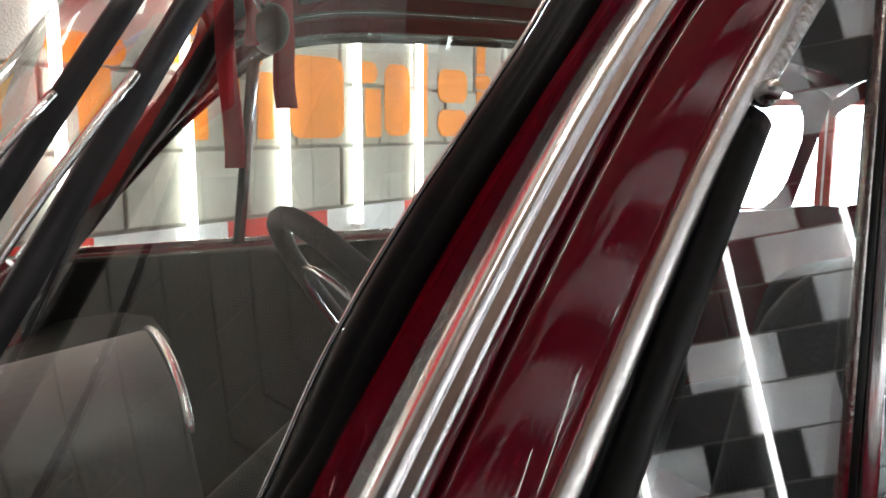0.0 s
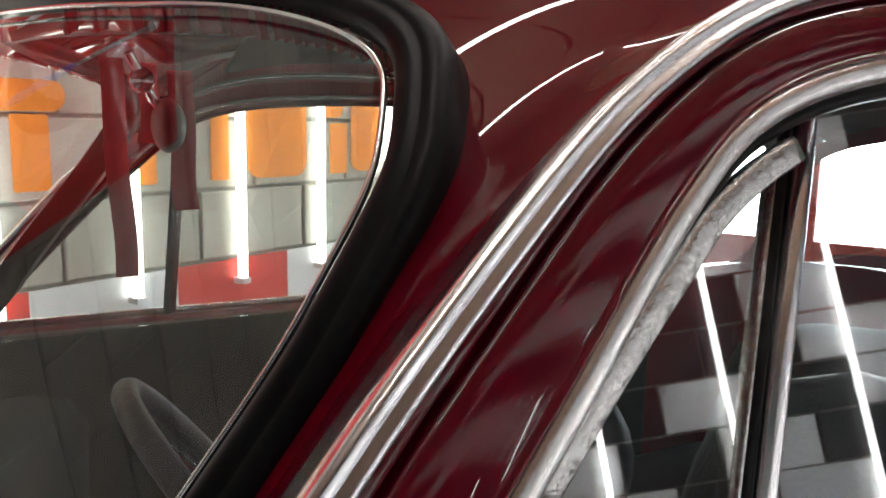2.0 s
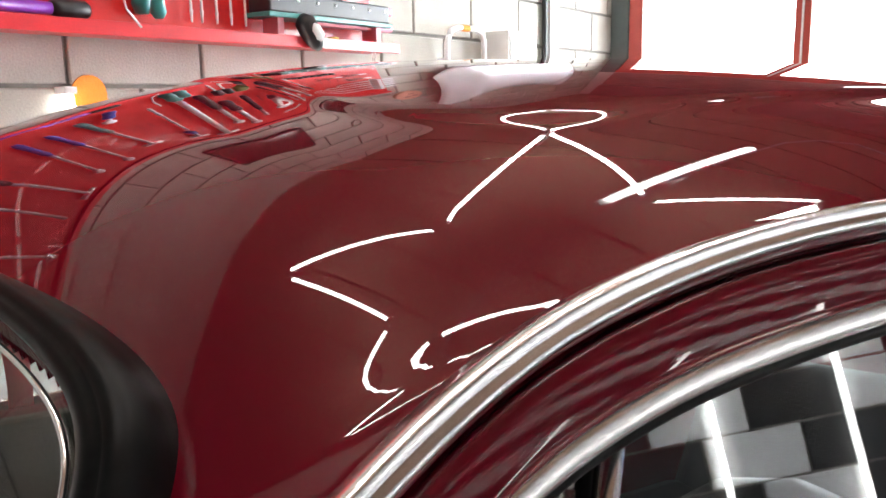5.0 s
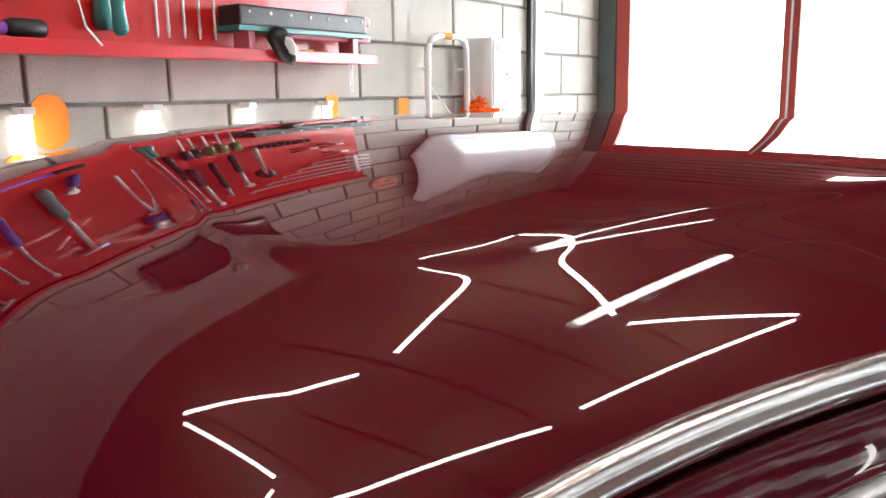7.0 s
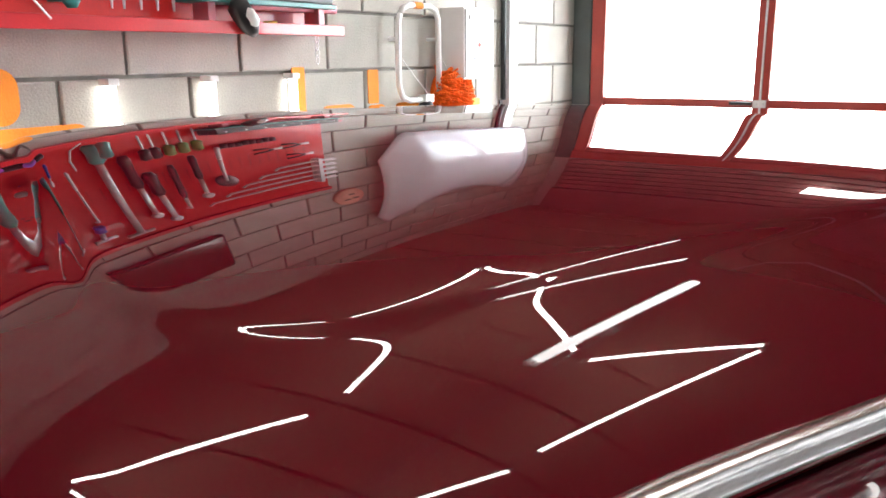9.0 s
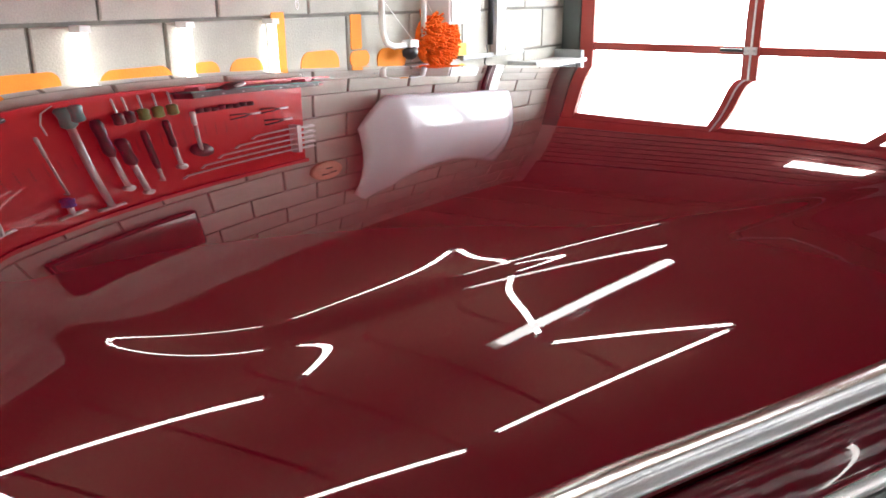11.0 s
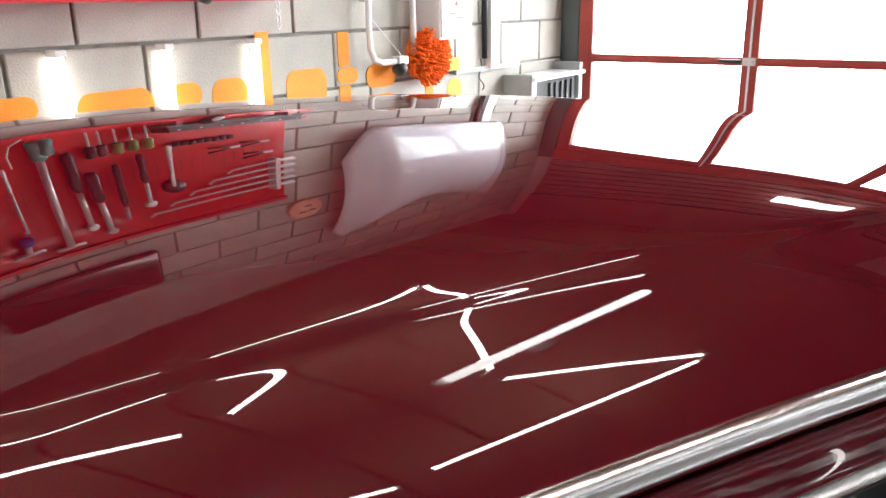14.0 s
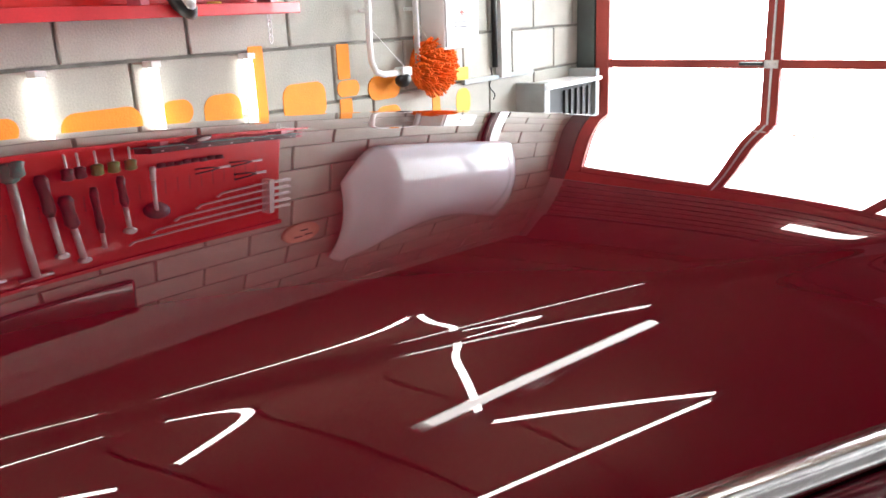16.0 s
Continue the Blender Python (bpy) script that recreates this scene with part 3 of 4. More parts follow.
def seat(v, u, width, tall=0.62):
    back = part("seat_back", seat_mesh(u, v, width, tall), LEATHER, car, "black leather seat back with a rounded top", True)
    b = bmesh.new()
    add_box(b, (-0.45, -width / 2, 0.42), (0.02, width / 2, 0.56), 0.05)
    bmesh.ops.transform(b, matrix=Matrix((( CU.x, CV.x, 0, C(u, v, 0).x), (CU.y, CV.y, 0, C(u, v, 0).y), (0, 0, 1, 0), (0, 0, 0, 1))), verts=b.verts)
    part("seat_cushion", b, LEATHER, back, "", True)


def seat_mesh(u, v, width, tall):
    b = bmesh.new()
    rows = []
    for i in range(15):
        t = i / 14
        z = 0.48 + tall * t
        w = width / 2 * (1 if t < 0.65 else math.sqrt(max(0.02, 1 - ((t - 0.65) / 0.36) ** 2.2)))
        d = 0.055 * math.sqrt(max(0.03, 1 - t ** 6))
        lean = 0.16 * t
        ring = []
        for k in range(20):
            a = 2 * math.pi * k / 20
            ring.append(b.verts.new(C(u + lean + d * math.copysign(abs(math.cos(a)) ** 0.6, math.cos(a)), v + w * math.copysign(abs(math.sin(a)) ** 0.5, math.sin(a)), z)))
        rows.append(ring)
    for a, c in zip(rows, rows[1:]):
        for k in range(20):
            b.faces.new((a[k], a[(k + 1) % 20], c[(k + 1) % 20], c[k]))
    b.faces.new(rows[-1]), b.faces.new(rows[0][::-1])
    return b


seat(0.47, 0.32, 0.5, 0.58)
seat(2 * VM - 0.47, 0.32, 0.5, 0.42)
seat(VM, 1.12, 1.15, 0.44)

# padded hood on the dashboard, with a bright end strip
hood = [C(-0.46 - 0.3 * i / 8, 0.60, 0.985 - 0.045 * i / 8) for i in range(9)]
hump = [(0.13 * math.cos(a), 0.04 * math.sin(a)) for a in [math.pi * i / 14 for i in range(15)]]
binnacle = part("instrument_hood", sweep(hood, (0, 0, 1), hump + [(-0.13, -0.12), (0.13, -0.12)]), HOODGREY, car, "grey padded instrument hood", True)
part("end_strip", sweep([hood[0] + CV * x + Vector((0, 0, y)) for x, y in hump], [-CU] * len(hump), oval(0.008, 0.008, 8)), CHROME, binnacle, "bright end strip", True)

# steering wheel
cw = C(-0.245, 0.575, 0.992)
ax = (CU * 0.80 + Vector((0, 0, 0.60))).normalized()
s1 = ax.cross(CV).normalized()
ringp = [cw + CV * (0.172 * math.cos(a)) + s1 * (0.172 * math.sin(a)) for a in [2 * math.pi * i / 48 for i in range(48)]]
wheel = part("steering_wheel", sweep(ringp, [p - cw for p in ringp], oval(0.022, 0.022, 10), True), LEATHER, car, "black steering wheel with chrome horn ring", True)
horn = [cw - ax * 0.012 + CV * (0.12 * math.cos(a)) + s1 * (0.12 * math.sin(a)) for a in [2 * math.pi * i / 40 for i in range(40)]]
part("horn_ring", sweep(horn, [p - cw for p in horn], oval(0.007, 0.007, 8), True), CHROME, wheel, "chrome horn ring", True)
for k in (-0.35, math.pi + 0.35, -math.pi / 2):
    part("spoke", rod(cw + ax * 0.0 - ax * 0.02, cw + CV * (0.18 * math.cos(k)) + s1 * (0.18 * math.sin(k)), 0.008, 0.006), CHROME, wheel)
part("hub", spin([(0.045, 0.03), (0.05, 0.0), (0.035, -0.015), (0.01, -0.02)], cw, tuple(ax), 20), LEATHER, wheel, "", True)
part("column", rod(cw, cw - ax * 0.38, 0.022), DASH, wheel, "", True)

# driving mirror with ribbons
mc = I(-0.352, 0.98, 1.325)
b = bmesh.new()
bmesh.ops.create_icosphere(b, subdivisions=3, radius=1)
bmesh.ops.transform(b, matrix=Matrix.LocRotScale(mc, Matrix((CU, CV, (0, 0, 1))).transposed().to_euler(), (0.020, 0.060, 0.034)), verts=b.verts)
mirror = part("driving_mirror", b, BLACKP, car, "small oval driving mirror with a chrome stem", True)
part("mirror_stem", rod(mc, I(-0.40, 0.95, 1.42), 0.006), CHROME, mirror)
part("mirror_clamp", spin([(0.012, -0.012), (0.016, 0), (0.012, 0.012)], I(-0.385, 0.96, 1.385), tuple(CV), 12), CHROME, mirror, "", True)


def ribbon(u, v, z0, z1, w, name_label):
    bm = bmesh.new()
    rows = []
    for i in range(24):
        t = i / 23
        z = z0 + (z1 - z0) * t
        o = 0.004 * math.sin(7 * t + u * 40) * t
        rows.append([bm.verts.new(I(u + o + k[0], v + k[1], z)) for k in ((-w / 2, -0.001), (w / 2, -0.001 + 0.003 * math.sin(5 * t)), (w / 2, 0.001 + 0.003 * math.sin(5 * t)), (-w / 2, 0.001))])
    for a, c in zip(rows, rows[1:]):
        for k in range(4):
            bm.faces.new((a[k], a[(k + 1) % 4], c[(k + 1) % 4], c[k]))
    bm.faces.new(rows[0]), bm.faces.new(rows[-1][::-1])
    ob = part("ribbon", bm, RIBBON, None, "", True)
    return tagged(ob, name_label, "ribbon", "ribbons hung on the mirror")


ribbon(-0.420, 0.98, 1.415, 1.115, 0.030, "long dark red ribbon hanging beside the mirror")
ribbon(-0.332, 0.98, 1.40, 1.205, 0.034, "short dark red ribbon hanging beside the mirror")
ribbon(-0.375, 0.985, 1.41, 1.30, 0.028, "short dark red ribbon hanging behind the mirror")

# wipers
def wiper(v0, v1, z1, label):
    def on(v, z, h=0.012):
        return C(screen_u(v, z), v, z) + screen_normal(v, z).normalized() * h
    w = thing("wiper", label, "wiper", "wipers on the windscreen", at=on(v0, 0.90, 0.0))
    arm = [on(v0 + (v1 - v0) * t, 0.90 + (z1 - 0.08 - 0.90) * t, 0.022 + 0.02 * math.sin(math.pi * t)) for t in [i / 14 for i in range(15)]]
    ns = [screen_normal(v0 + (v1 - v0) * t, 0.90 + (z1 - 0.08 - 0.90) * t) for t in [i / 14 for i in range(15)]]
    part("arm", sweep(arm, ns, oval(0.009, 0.006, 8)), CHROME, w, "bright chrome wiper arm", True)
    ts = [0.28 + 0.72 * i / 16 for i in range(17)]
    bl = [on(v0 + 0.03 + (v1 - v0) * t, 0.90 + (z1 - 0.90) * t, 0.010) for t in ts]
    bn = [screen_normal(v0 + 0.03 + (v1 - v0) * t, 0.90 + (z1 - 0.90) * t) for t in ts]
    part("blade", sweep(bl, bn, [(-0.006, -0.006), (-0.007, 0.004), (-0.003, 0.010), (0.003, 0.010), (0.007, 0.004), (0.006, -0.006)]), BLACKP, w, "black rubber wiper blade", True)
    part("spindle", spin([(0.016, -0.01), (0.018, 0.01), (0.012, 0.024), (0.004, 0.03)], on(v0, 0.90, 0.0), tuple(screen_normal(v0, 0.90)), 16), CHROME, w, "", True)


wiper(0.29, 0.41, 1.31, "wiper with a chrome arm resting upright on the windscreen")
wiper(0.37, 0.48, 1.30, "wiper with a chrome arm resting upright on the windscreen")

# ---- the room, drawn at the scale of its blocks and set into the world at the end ----
before_room = set(scene.collection.objects)
floor = part("floor", box((XW - 0.2, YS - 0.2, -0.15), (XE + 0.2, W + 0.2, 0.0)), FLOORM)
tagged(floor, "smooth grey concrete garage floor", "floor", kind="structure")
ground = part("ground", box((XE + 0.2, -60, -0.16), (120, 60, -0.02)), ASPHALT)
tagged(ground, "grey asphalt yard outside the garage doors", "ground", kind="structure")

wall_north = part("wall_north", box((XW - 0.2, W + 0.012, 0), (XE + 0.35, W + 0.2, HD)), MORTAR)
tagged(wall_north, "wall of large grey concrete blocks with recessed joints", "wall", kind="structure")
wall_south = part("wall_south", box((XW - 0.2, YS - 0.2, 0), (XE + 0.2, YS - 0.012, HD)), MORTAR)
tagged(wall_south, "block wall painted in white and dark patches", "wall", kind="structure")
wall_west = part("wall_west", box((XW - 0.2, YS - 0.012, 0), (XW - 0.012, W + 0.012, HD)), MORTAR)
tagged(wall_west, "block wall in white, red and dark patches, its upper rows darkened", "wall", kind="structure")
bm = bmesh.new()
add_box(bm, (XE, YS - 0.012, 0), (XE + 0.18, -0.62, HD))
add_box(bm, (XE, -0.62, 2.80), (XE + 0.18, W + 0.012, HD))
add_box(bm, (XE + 0.02, 2.475, 0), (XE + 0.18, W + 0.012, 2.80))
wall_east = part("wall_east", bm, PLASTER)
tagged(wall_east, "grey wall round the garage doors", "wall", kind="structure")

# ceiling: boards in one mesh with open joints
bm = bmesh.new()
x = XW
while x < XE + 0.18:
    add_box(bm, (x + 0.013, YS - 0.012, HD), (min(x + 0.507, XE + 0.18), W + 0.012, HD + 0.06))
    x += 0.52
add_box(bm, (XW - 0.2, YS - 0.2, HD + 0.062), (XE + 0.35, W + 0.2, HD + 0.15))
ceiling = part("ceiling", bm, PLANK)
tagged(ceiling, "pale boarded ceiling with dark joints", "ceiling", kind="structure")

# daylight beyond the doors
bm = bmesh.new()
add_box(bm, (5.6, -9, -0.02), (5.65, 10, 4.6))
tagged(part("backdrop", bm, DAY), "glaring white daylight outside the doors", "backdrop", kind="structure")


def block_mesh(w, h, d, c=0.004):
    """A block, its front face at y = 0, with worn front edges."""
    bm = bmesh.new()
    back = [bm.verts.new((x, d, z)) for x, z in ((0, 0), (w, 0), (w, h), (0, h))]
    mid = [bm.verts.new((x, c, z)) for x, z in ((0, 0), (w, 0), (w, h), (0, h))]
    fr = [bm.verts.new((x, 0, z)) for x, z in ((c, c), (w - c, c), (w - c, h - c), (c, h - c))]
    bm.faces.new(fr)
    for i in range(4):
        j = (i + 1) % 4
        bm.faces.new((mid[i], mid[j], fr[j], fr[i])), bm.faces.new((back[i], back[j], mid[j], mid[i]))
    bmesh.ops.recalc_face_normals(bm, faces=bm.faces)
    me = bpy.data.meshes.new("block")
    bm.to_mesh(me)
    bm.free()
    return me


# ---- garage doors ----
POSTS = [2.424, 1.458, 0.50, -0.46]
doors = thing("garage_door", "red painted timber garage doors with large glass panes", "garage door", kind="structure", at=(XE, 1.0, 0))
PW = 0.086
for y in POSTS:
    part("post", box((XE - 0.02, y - PW / 2, 0.0), (XE + 0.04, y + PW / 2, 2.66), 0.006), DOORRED, doors, "red painted timber post")
for y in (1.458,):
    part("meeting_strip", box((XE - 0.028, y - 0.006, 0.0), (XE - 0.02, y + 0.006, 2.66), 0.002), STEEL, doors)
for a, b in zip(POSTS, POSTS[1:]):
    for z0, z1 in ((0.0, 0.22), (0.62, 0.70), (1.326, 1.373), (2.58, 2.66)):
        part("rail", box((XE - 0.012, b + PW / 2, z0), (XE + 0.032, a - PW / 2, z1), 0.005), DOORRED, doors, "red painted timber rail")
    for z0, z1 in ((0.70, 1.326), (1.373, 2.58)):
        p = part("pane", box((XE + 0.006, b + PW / 2, z0), (XE + 0.010, a - PW / 2, z1)), PANE, doors)
        p.visible_shadow = False
    part("panel", box((XE, b + PW / 2, 0.22), (XE + 0.02, a - PW / 2, 0.62)), DOORRED, doors)
part("latch", box((XE - 0.05, 1.50, 1.345), (XE - 0.012, 1.62, 1.362), 0.004), BLACKP, doors, "black iron latch")
part("latch_plate", box((XE - 0.034, 1.425, 1.330), (XE - 0.02, 1.495, 1.372), 0.003), STEEL, doors)
for y in (1.44, 1.475):
    part("bolt", spin([(0.008, 0), (0.008, 0.006), (0.004, 0.010)], (XE - 0.034, y, 1.35), (-1, 0, 0), 10), STEEL, doors)
part("jamb", box((XE - 0.03, 2.469, 0.0), (XE + 0.015, W - 0.004, 2.80), 0.004), DARKSTEEL, doors, "dark grey steel jamb")
part("head", box((XE - 0.03, -0.62, 2.66), (XE + 0.05, 2.47, 2.80), 0.004), DOORRED, doors)

# ribbed shutter over the doors
shutter = thing("shutter", "ribbed dark red shutter rolled up over the garage doors", "shutter", kind="structure", at=(XE - 0.06, 1.0, 2.64))
for i in range(7):
    part("slat", box((XE - 0.06 - 0.006 * (i % 2), -0.62, 2.81 + i * 0.09), (XE - 0.012, 2.46, 2.81 + i * 0.09 + 0.080), 0.016), SHUTTER, shutter)
part("fascia", box((XE - 0.10, -0.62, 3.45), (XE - 0.012, 2.46, HD - 0.02), 0.01), SHUTTER, shutter, "plain dark red fascia")

# steel bracket box by the door
dev = thing("door_operator", "grey steel motor box fixed beside the doors", "motor box", at=(2.0, W - 0.1, 1.05))
part("case", box((1.66, W - 0.16, 1.06), (2.20, W, 1.26), 0.008), TYRE, dev, "black ribbed motor case")
for i in range(5):
    part("fin", box((1.84 + 0.07 * i, W - 0.172, 1.08), (1.87 + 0.07 * i, W - 0.16, 1.24), 0.003), TYRE, dev)
part("bracket", box((1.60, W - 0.18, 1.04), (1.66, W, 1.30), 0.006), GREYSTEEL, dev, "grey steel bracket")
part("bracket", box((2.20, W - 0.18, 1.02), (2.25, W, 1.33), 0.006), GREYSTEEL, dev, "grey steel bracket")
part("cover", box((1.62, W - 0.19, 1.262), (2.27, W, 1.285), 0.006), WHITEP, dev, "white top cover")

# electrical cabinet
cab = thing("electrical_cabinet", "white steel electrical cabinet screwed to the block wall", "cabinet", at=(0.948, W, 1.52))
part("case", box((0.798, W - 0.13, 1.52), (1.068, W, 1.845), 0.006), WHITEP, cab)
part("cover", box((0.808, W - 0.138, 1.53), (1.058, W - 0.13, 1.835), 0.003), WHITEP, cab)
part("lock", spin([(0.012, 0), (0.012, 0.006), (0.006, 0.008)], (0.843, W - 0.138, 1.80), (0, -1, 0), 14), STEEL, cab, "round steel lock")
part("mark", box((0.913, W - 0.1395, 1.672), (0.943, W - 0.138, 1.682)), REDBAND, cab, "small red mark")
part("mark", box((0.923, W - 0.1396, 1.662), (0.933, W - 0.138, 1.692)), REDBAND, cab, "small red mark")
for z in (1.632, 1.612):
    for k in range(5):
        part("text_bar", box((0.868 + 0.025 * k, W - 0.1392, z), (0.888 + 0.025 * k, W - 0.138, z + 0.007)), BLACKP, cab)

# trunking and cable
trunk = thing("cable_trunking", "white plastic cable trunking running up the wall", "trunking", at=(1.4, W, 1.40))
part("body", box((1.41, W - 0.04, 1.345), (1.50, W, 2.30), 0.004), WHITEP, trunk)
part("cable", sweep([(1.375, W - 0.02, z) for z in (1.40, 1.7, 2.0, 2.30)], (0, -1, 0), oval(0.03, 0.03, 8)), BLACKP, trunk, "black cable", True)
loop = [Vector((1.345 + 0.035 * math.sin(a) * t, W - 0.015, 1.40 - 0.16 * t + 0.0 * a)) for t, a in [(i / 20, i / 20 * 9) for i in range(21)]]
part("loop", sweep(loop, (0, -1, 0), oval(0.006, 0.006, 6)), BLACKP, trunk, "thin black cord", True)
tagged(part("conduit", box((1.10, W - 0.022, 1.335), (1.76, W, 1.36), 0.004), GREYSTEEL), "thin grey conduit along the wall", "conduit")

# bent white tube rack with a mop head
rack = thing("tube_rack", "white bent tube frame hooked on the block wall", "rack", at=(0.55, W, 1.44))
fr = [(0.40, 1.80), (0.385, 1.77), (0.38, 1.6), (0.385, 1.50), (0.41, 1.455), (0.46, 1.44), (0.58, 1.44)]
part("tube", sweep([(x, W - 0.06, z) for x, z in fr], (0, -1, 0), oval(0.026, 0.026, 12)), WHITEP, rack, "", True)
fr = [(0.40, 1.80), (0.42, 1.825), (0.47, 1.84), (0.62, 1.84), (0.67, 1.825), (0.69, 1.79), (0.692, 1.6), (0.692, 1.47)]
part("tube", sweep([(x, W - 0.06, z) for x, z in fr], (0, -1, 0), oval(0.026, 0.026, 12)), WHITEP, rack, "", True)
part("sleeve", rod((0.50, W - 0.06, 1.84), (0.56, W - 0.06, 1.84), 0.0145), ORANGE, rack, "orange sleeve")
part("clip", box((0.555, W - 0.085, 1.425), (0.62, W - 0.035, 1.462), 0.006), WHITEP, rack)
part("plug", spin([(0.02, 0), (0.034, 0.01), (0.036, 0.03), (0.02, 0.05), (0.005, 0.055)], (0.575, W - 0.06, 1.43), (0, -0.3, -1), 18), BLACKP, rack, "round black rubber plug", True)
part("string", rod((0.39, W - 0.07, 1.62), (0.585, W - 0.085, 1.45), 0.002), WHITEP, rack)
part("string", rod((0.70, W - 0.05, 1.66), (0.83, W - 0.03, 1.54), 0.002), WHITEP, rack)
for x, z in ((0.40, 1.7), (0.69, 1.7)):
    part("hook", rod((x, W - 0.06, z), (x, W, z), 0.008), STEEL, rack)

mop = thing("mop_head", "bright orange shaggy microfibre mop head", "mop", at=(0.82, W - 0.07, 1.43))
rng = random.Random(4)
bm = bmesh.new()
for k in range(420):
    a, b = rng.uniform(0, 2 * math.pi), rng.uniform(0, 1)
    rr = math.sqrt(b)
    base = Vector((0.80 + 0.125 * rr * math.cos(a), W - 0.05, 1.45 + 0.105 * rr * math.sin(a)))
    h = 0.075 * math.sqrt(max(0.05, 1 - rr * rr))
    tip = base + Vector((0.03 * rr * math.cos(a) + rng.uniform(-0.012, 0.012), -h - rng.uniform(0, 0.02), 0.03 * rr * math.sin(a) + rng.uniform(-0.016, 0.006)))
    add_rod(bm, base, tip, 0.0065, 0.0045, 6)
part("fringe", bm, MOP, mop, smooth=True)
part("pad", spin([(0.09, 0.0), (0.11, 0.012), (0.11, 0.04), (0.09, 0.05)], (0.80, W, 1.45), (0, -1, 0), 24), MOP, mop, "", True)
part("handle", sweep([(0.72, W - 0.05, 1.49), (0.70, W - 0.05, 1.56), (0.71, W - 0.04, 1.585)], (0, -1, 0), oval(0.03, 0.02, 8)), MOP, mop, "orange hanging loop", True)


# ---- tubes on the wall ----
def wall_tube(x, y, out, z0, z1):
    t = thing("wall_tube_lamp", "lit upright white tube lamp on the block wall", "tube lamp", "tube lamps on the walls", at=(x, y, z0))
    part("tube", rod((x, y + out * 0.03, z0 + 0.02), (x, y + out * 0.03, z1 - 0.02), 0.0155, seg=16), WALLTUBE, t, "glowing white tube", True)
    for z in (z0, z1 - 0.02):
        part("cap", box((x - 0.018, min(y, y + out * 0.05), z), (x + 0.018, max(y, y + out * 0.05), z + 0.02), 0.003), WHITEP, t)
    return t


for x in (-0.232, -0.615, -0.985, -1.375, -1.77, -2.17, -2.57):
    wall_tube(x, W, -1, 0.815, 1.572)
for k in range(8):
    wall_tube(-4.255 + 0.594 * k, YS, 1, 0.315, 1.753)


# ---- painted sign: plain bars for the letters ----
def paint(lo, hi, mat=None, r=0.0):
    bm = bmesh.new()
    (x0, z0), (x1, z1) = lo, hi
    r = min(r, (x1 - x0) / 2, (z1 - z0) / 2)
    ring = []
    for cx, cz, a0 in ((x1 - r, z1 - r, 0), (x0 + r, z1 - r, 90), (x0 + r, z0 + r, 180), (x1 - r, z0 + r, 270)):
        for k in range(7 if r else 1):
            a = radians(a0 + 15 * k)
            ring.append((cx + r * math.cos(a), cz + r * math.sin(a)))
    f = [bm.verts.new((x, W - 0.003, z)) for x, z in ring]
    b = [bm.verts.new((x, W + 0.001, z)) for x, z in ring]
    bm.faces.new(f)
    for i in range(len(f)):
        bm.faces.new((f[i - 1], f[i], b[i], b[i - 1]))
    return bm


sign = thing("painted_sign", "orange lettering painted on the block wall, shown as bars", "sign", kind="structure", at=(-1, W, 1.2))
XH, BASE = 1.44, 1.155
strokes = [((-0.205, BASE), (-0.138, 1.592)), ((-0.42, 1.16), (-0.26, 1.44)), ((-0.585, 1.36), (-0.465, XH)), ((-0.535, BASE), (-0.445, 1.34)), ((-0.93, BASE), (-0.66, XH)),
           ((-1.08, BASE), (-1.01, 1.372)), ((-1.22, BASE), (-1.15, 1.372)), ((-1.35, BASE), (-1.28, 1.372)), ((-1.43, 1.38), (-1.05, 1.45)), ((-1.345, 1.458), (-1.24, 1.605)),
           ((-1.78, 1.36), (-1.55, 1.44)), ((-1.70, BASE), (-1.60, 1.352)), ((-2.05, BASE), (-1.90, 1.44)), ((-2.42, BASE), (-2.25, 1.6)),
           ((-0.06, 1.30), (0.165, 1.442)), ((-0.06, BASE), (0.165, 1.27)), ((0.245, 1.436), (0.315, 1.575)), ((0.235, 1.365), (0.365, 1.43)), ((0.245, 1.20), (0.315, 1.358)), ((0.42, 1.33), (0.63, 1.43)), ((0.46, BASE), (0.63, 1.30)),
           ((0.86, 1.20), (0.92, 1.45)), ((1.06, 1.36), (1.16, 1.42)), ((1.05, 1.19), (1.17, 1.32))]
for i, (lo, hi) in enumerate(strokes):
    part("bar", paint(lo, hi, r=0.05 if hi[1] - lo[1] < 0.32 and hi[0] - lo[0] > 0.1 else 0.008), YELLOW if i in (13, 22, 23) else ORANGE, sign)

# red and white band along the foot of the wall
band = thing("wall_band", "red and white band painted along the block wall", "band", kind="structure", at=(-1.5, W, 0.7))
x, k = -4.9, 0
while x < 1.0:
    w_ = 0.46
    part("field", box((x, W - 0.004, 0.66), (x + w_, W + 0.001, 0.895)), WHITEBAND if k % 2 else REDBAND, band)
    x += w_
    k += 1

# ---- tool board ----
board = thing("tool_board", "red steel tool board with a shelf along its foot", "tool board", at=(-1.5, W, 1.70))
X0, X1, Z0, Z1 = -3.1, -0.10, 1.74, 2.62
part("panel", box((X0, W - 0.03, Z0), (X1, W - 0.004, Z1), 0.004), BOARD, board)
part("shelf", box((X0, W - 0.15, 1.705), (X1, W - 0.004, 1.722), 0.004), SHELFRED, board)
part("shelf_lip", box((X0, W - 0.156, 1.700), (X1 + 0.02, W - 0.146, 1.738), 0.003), SHELFRED, board)
part("top_rail", box((X0, W - 0.05, Z1 - 0.03), (X1, W - 0.03, Z1), 0.003), SHELFRED, board)
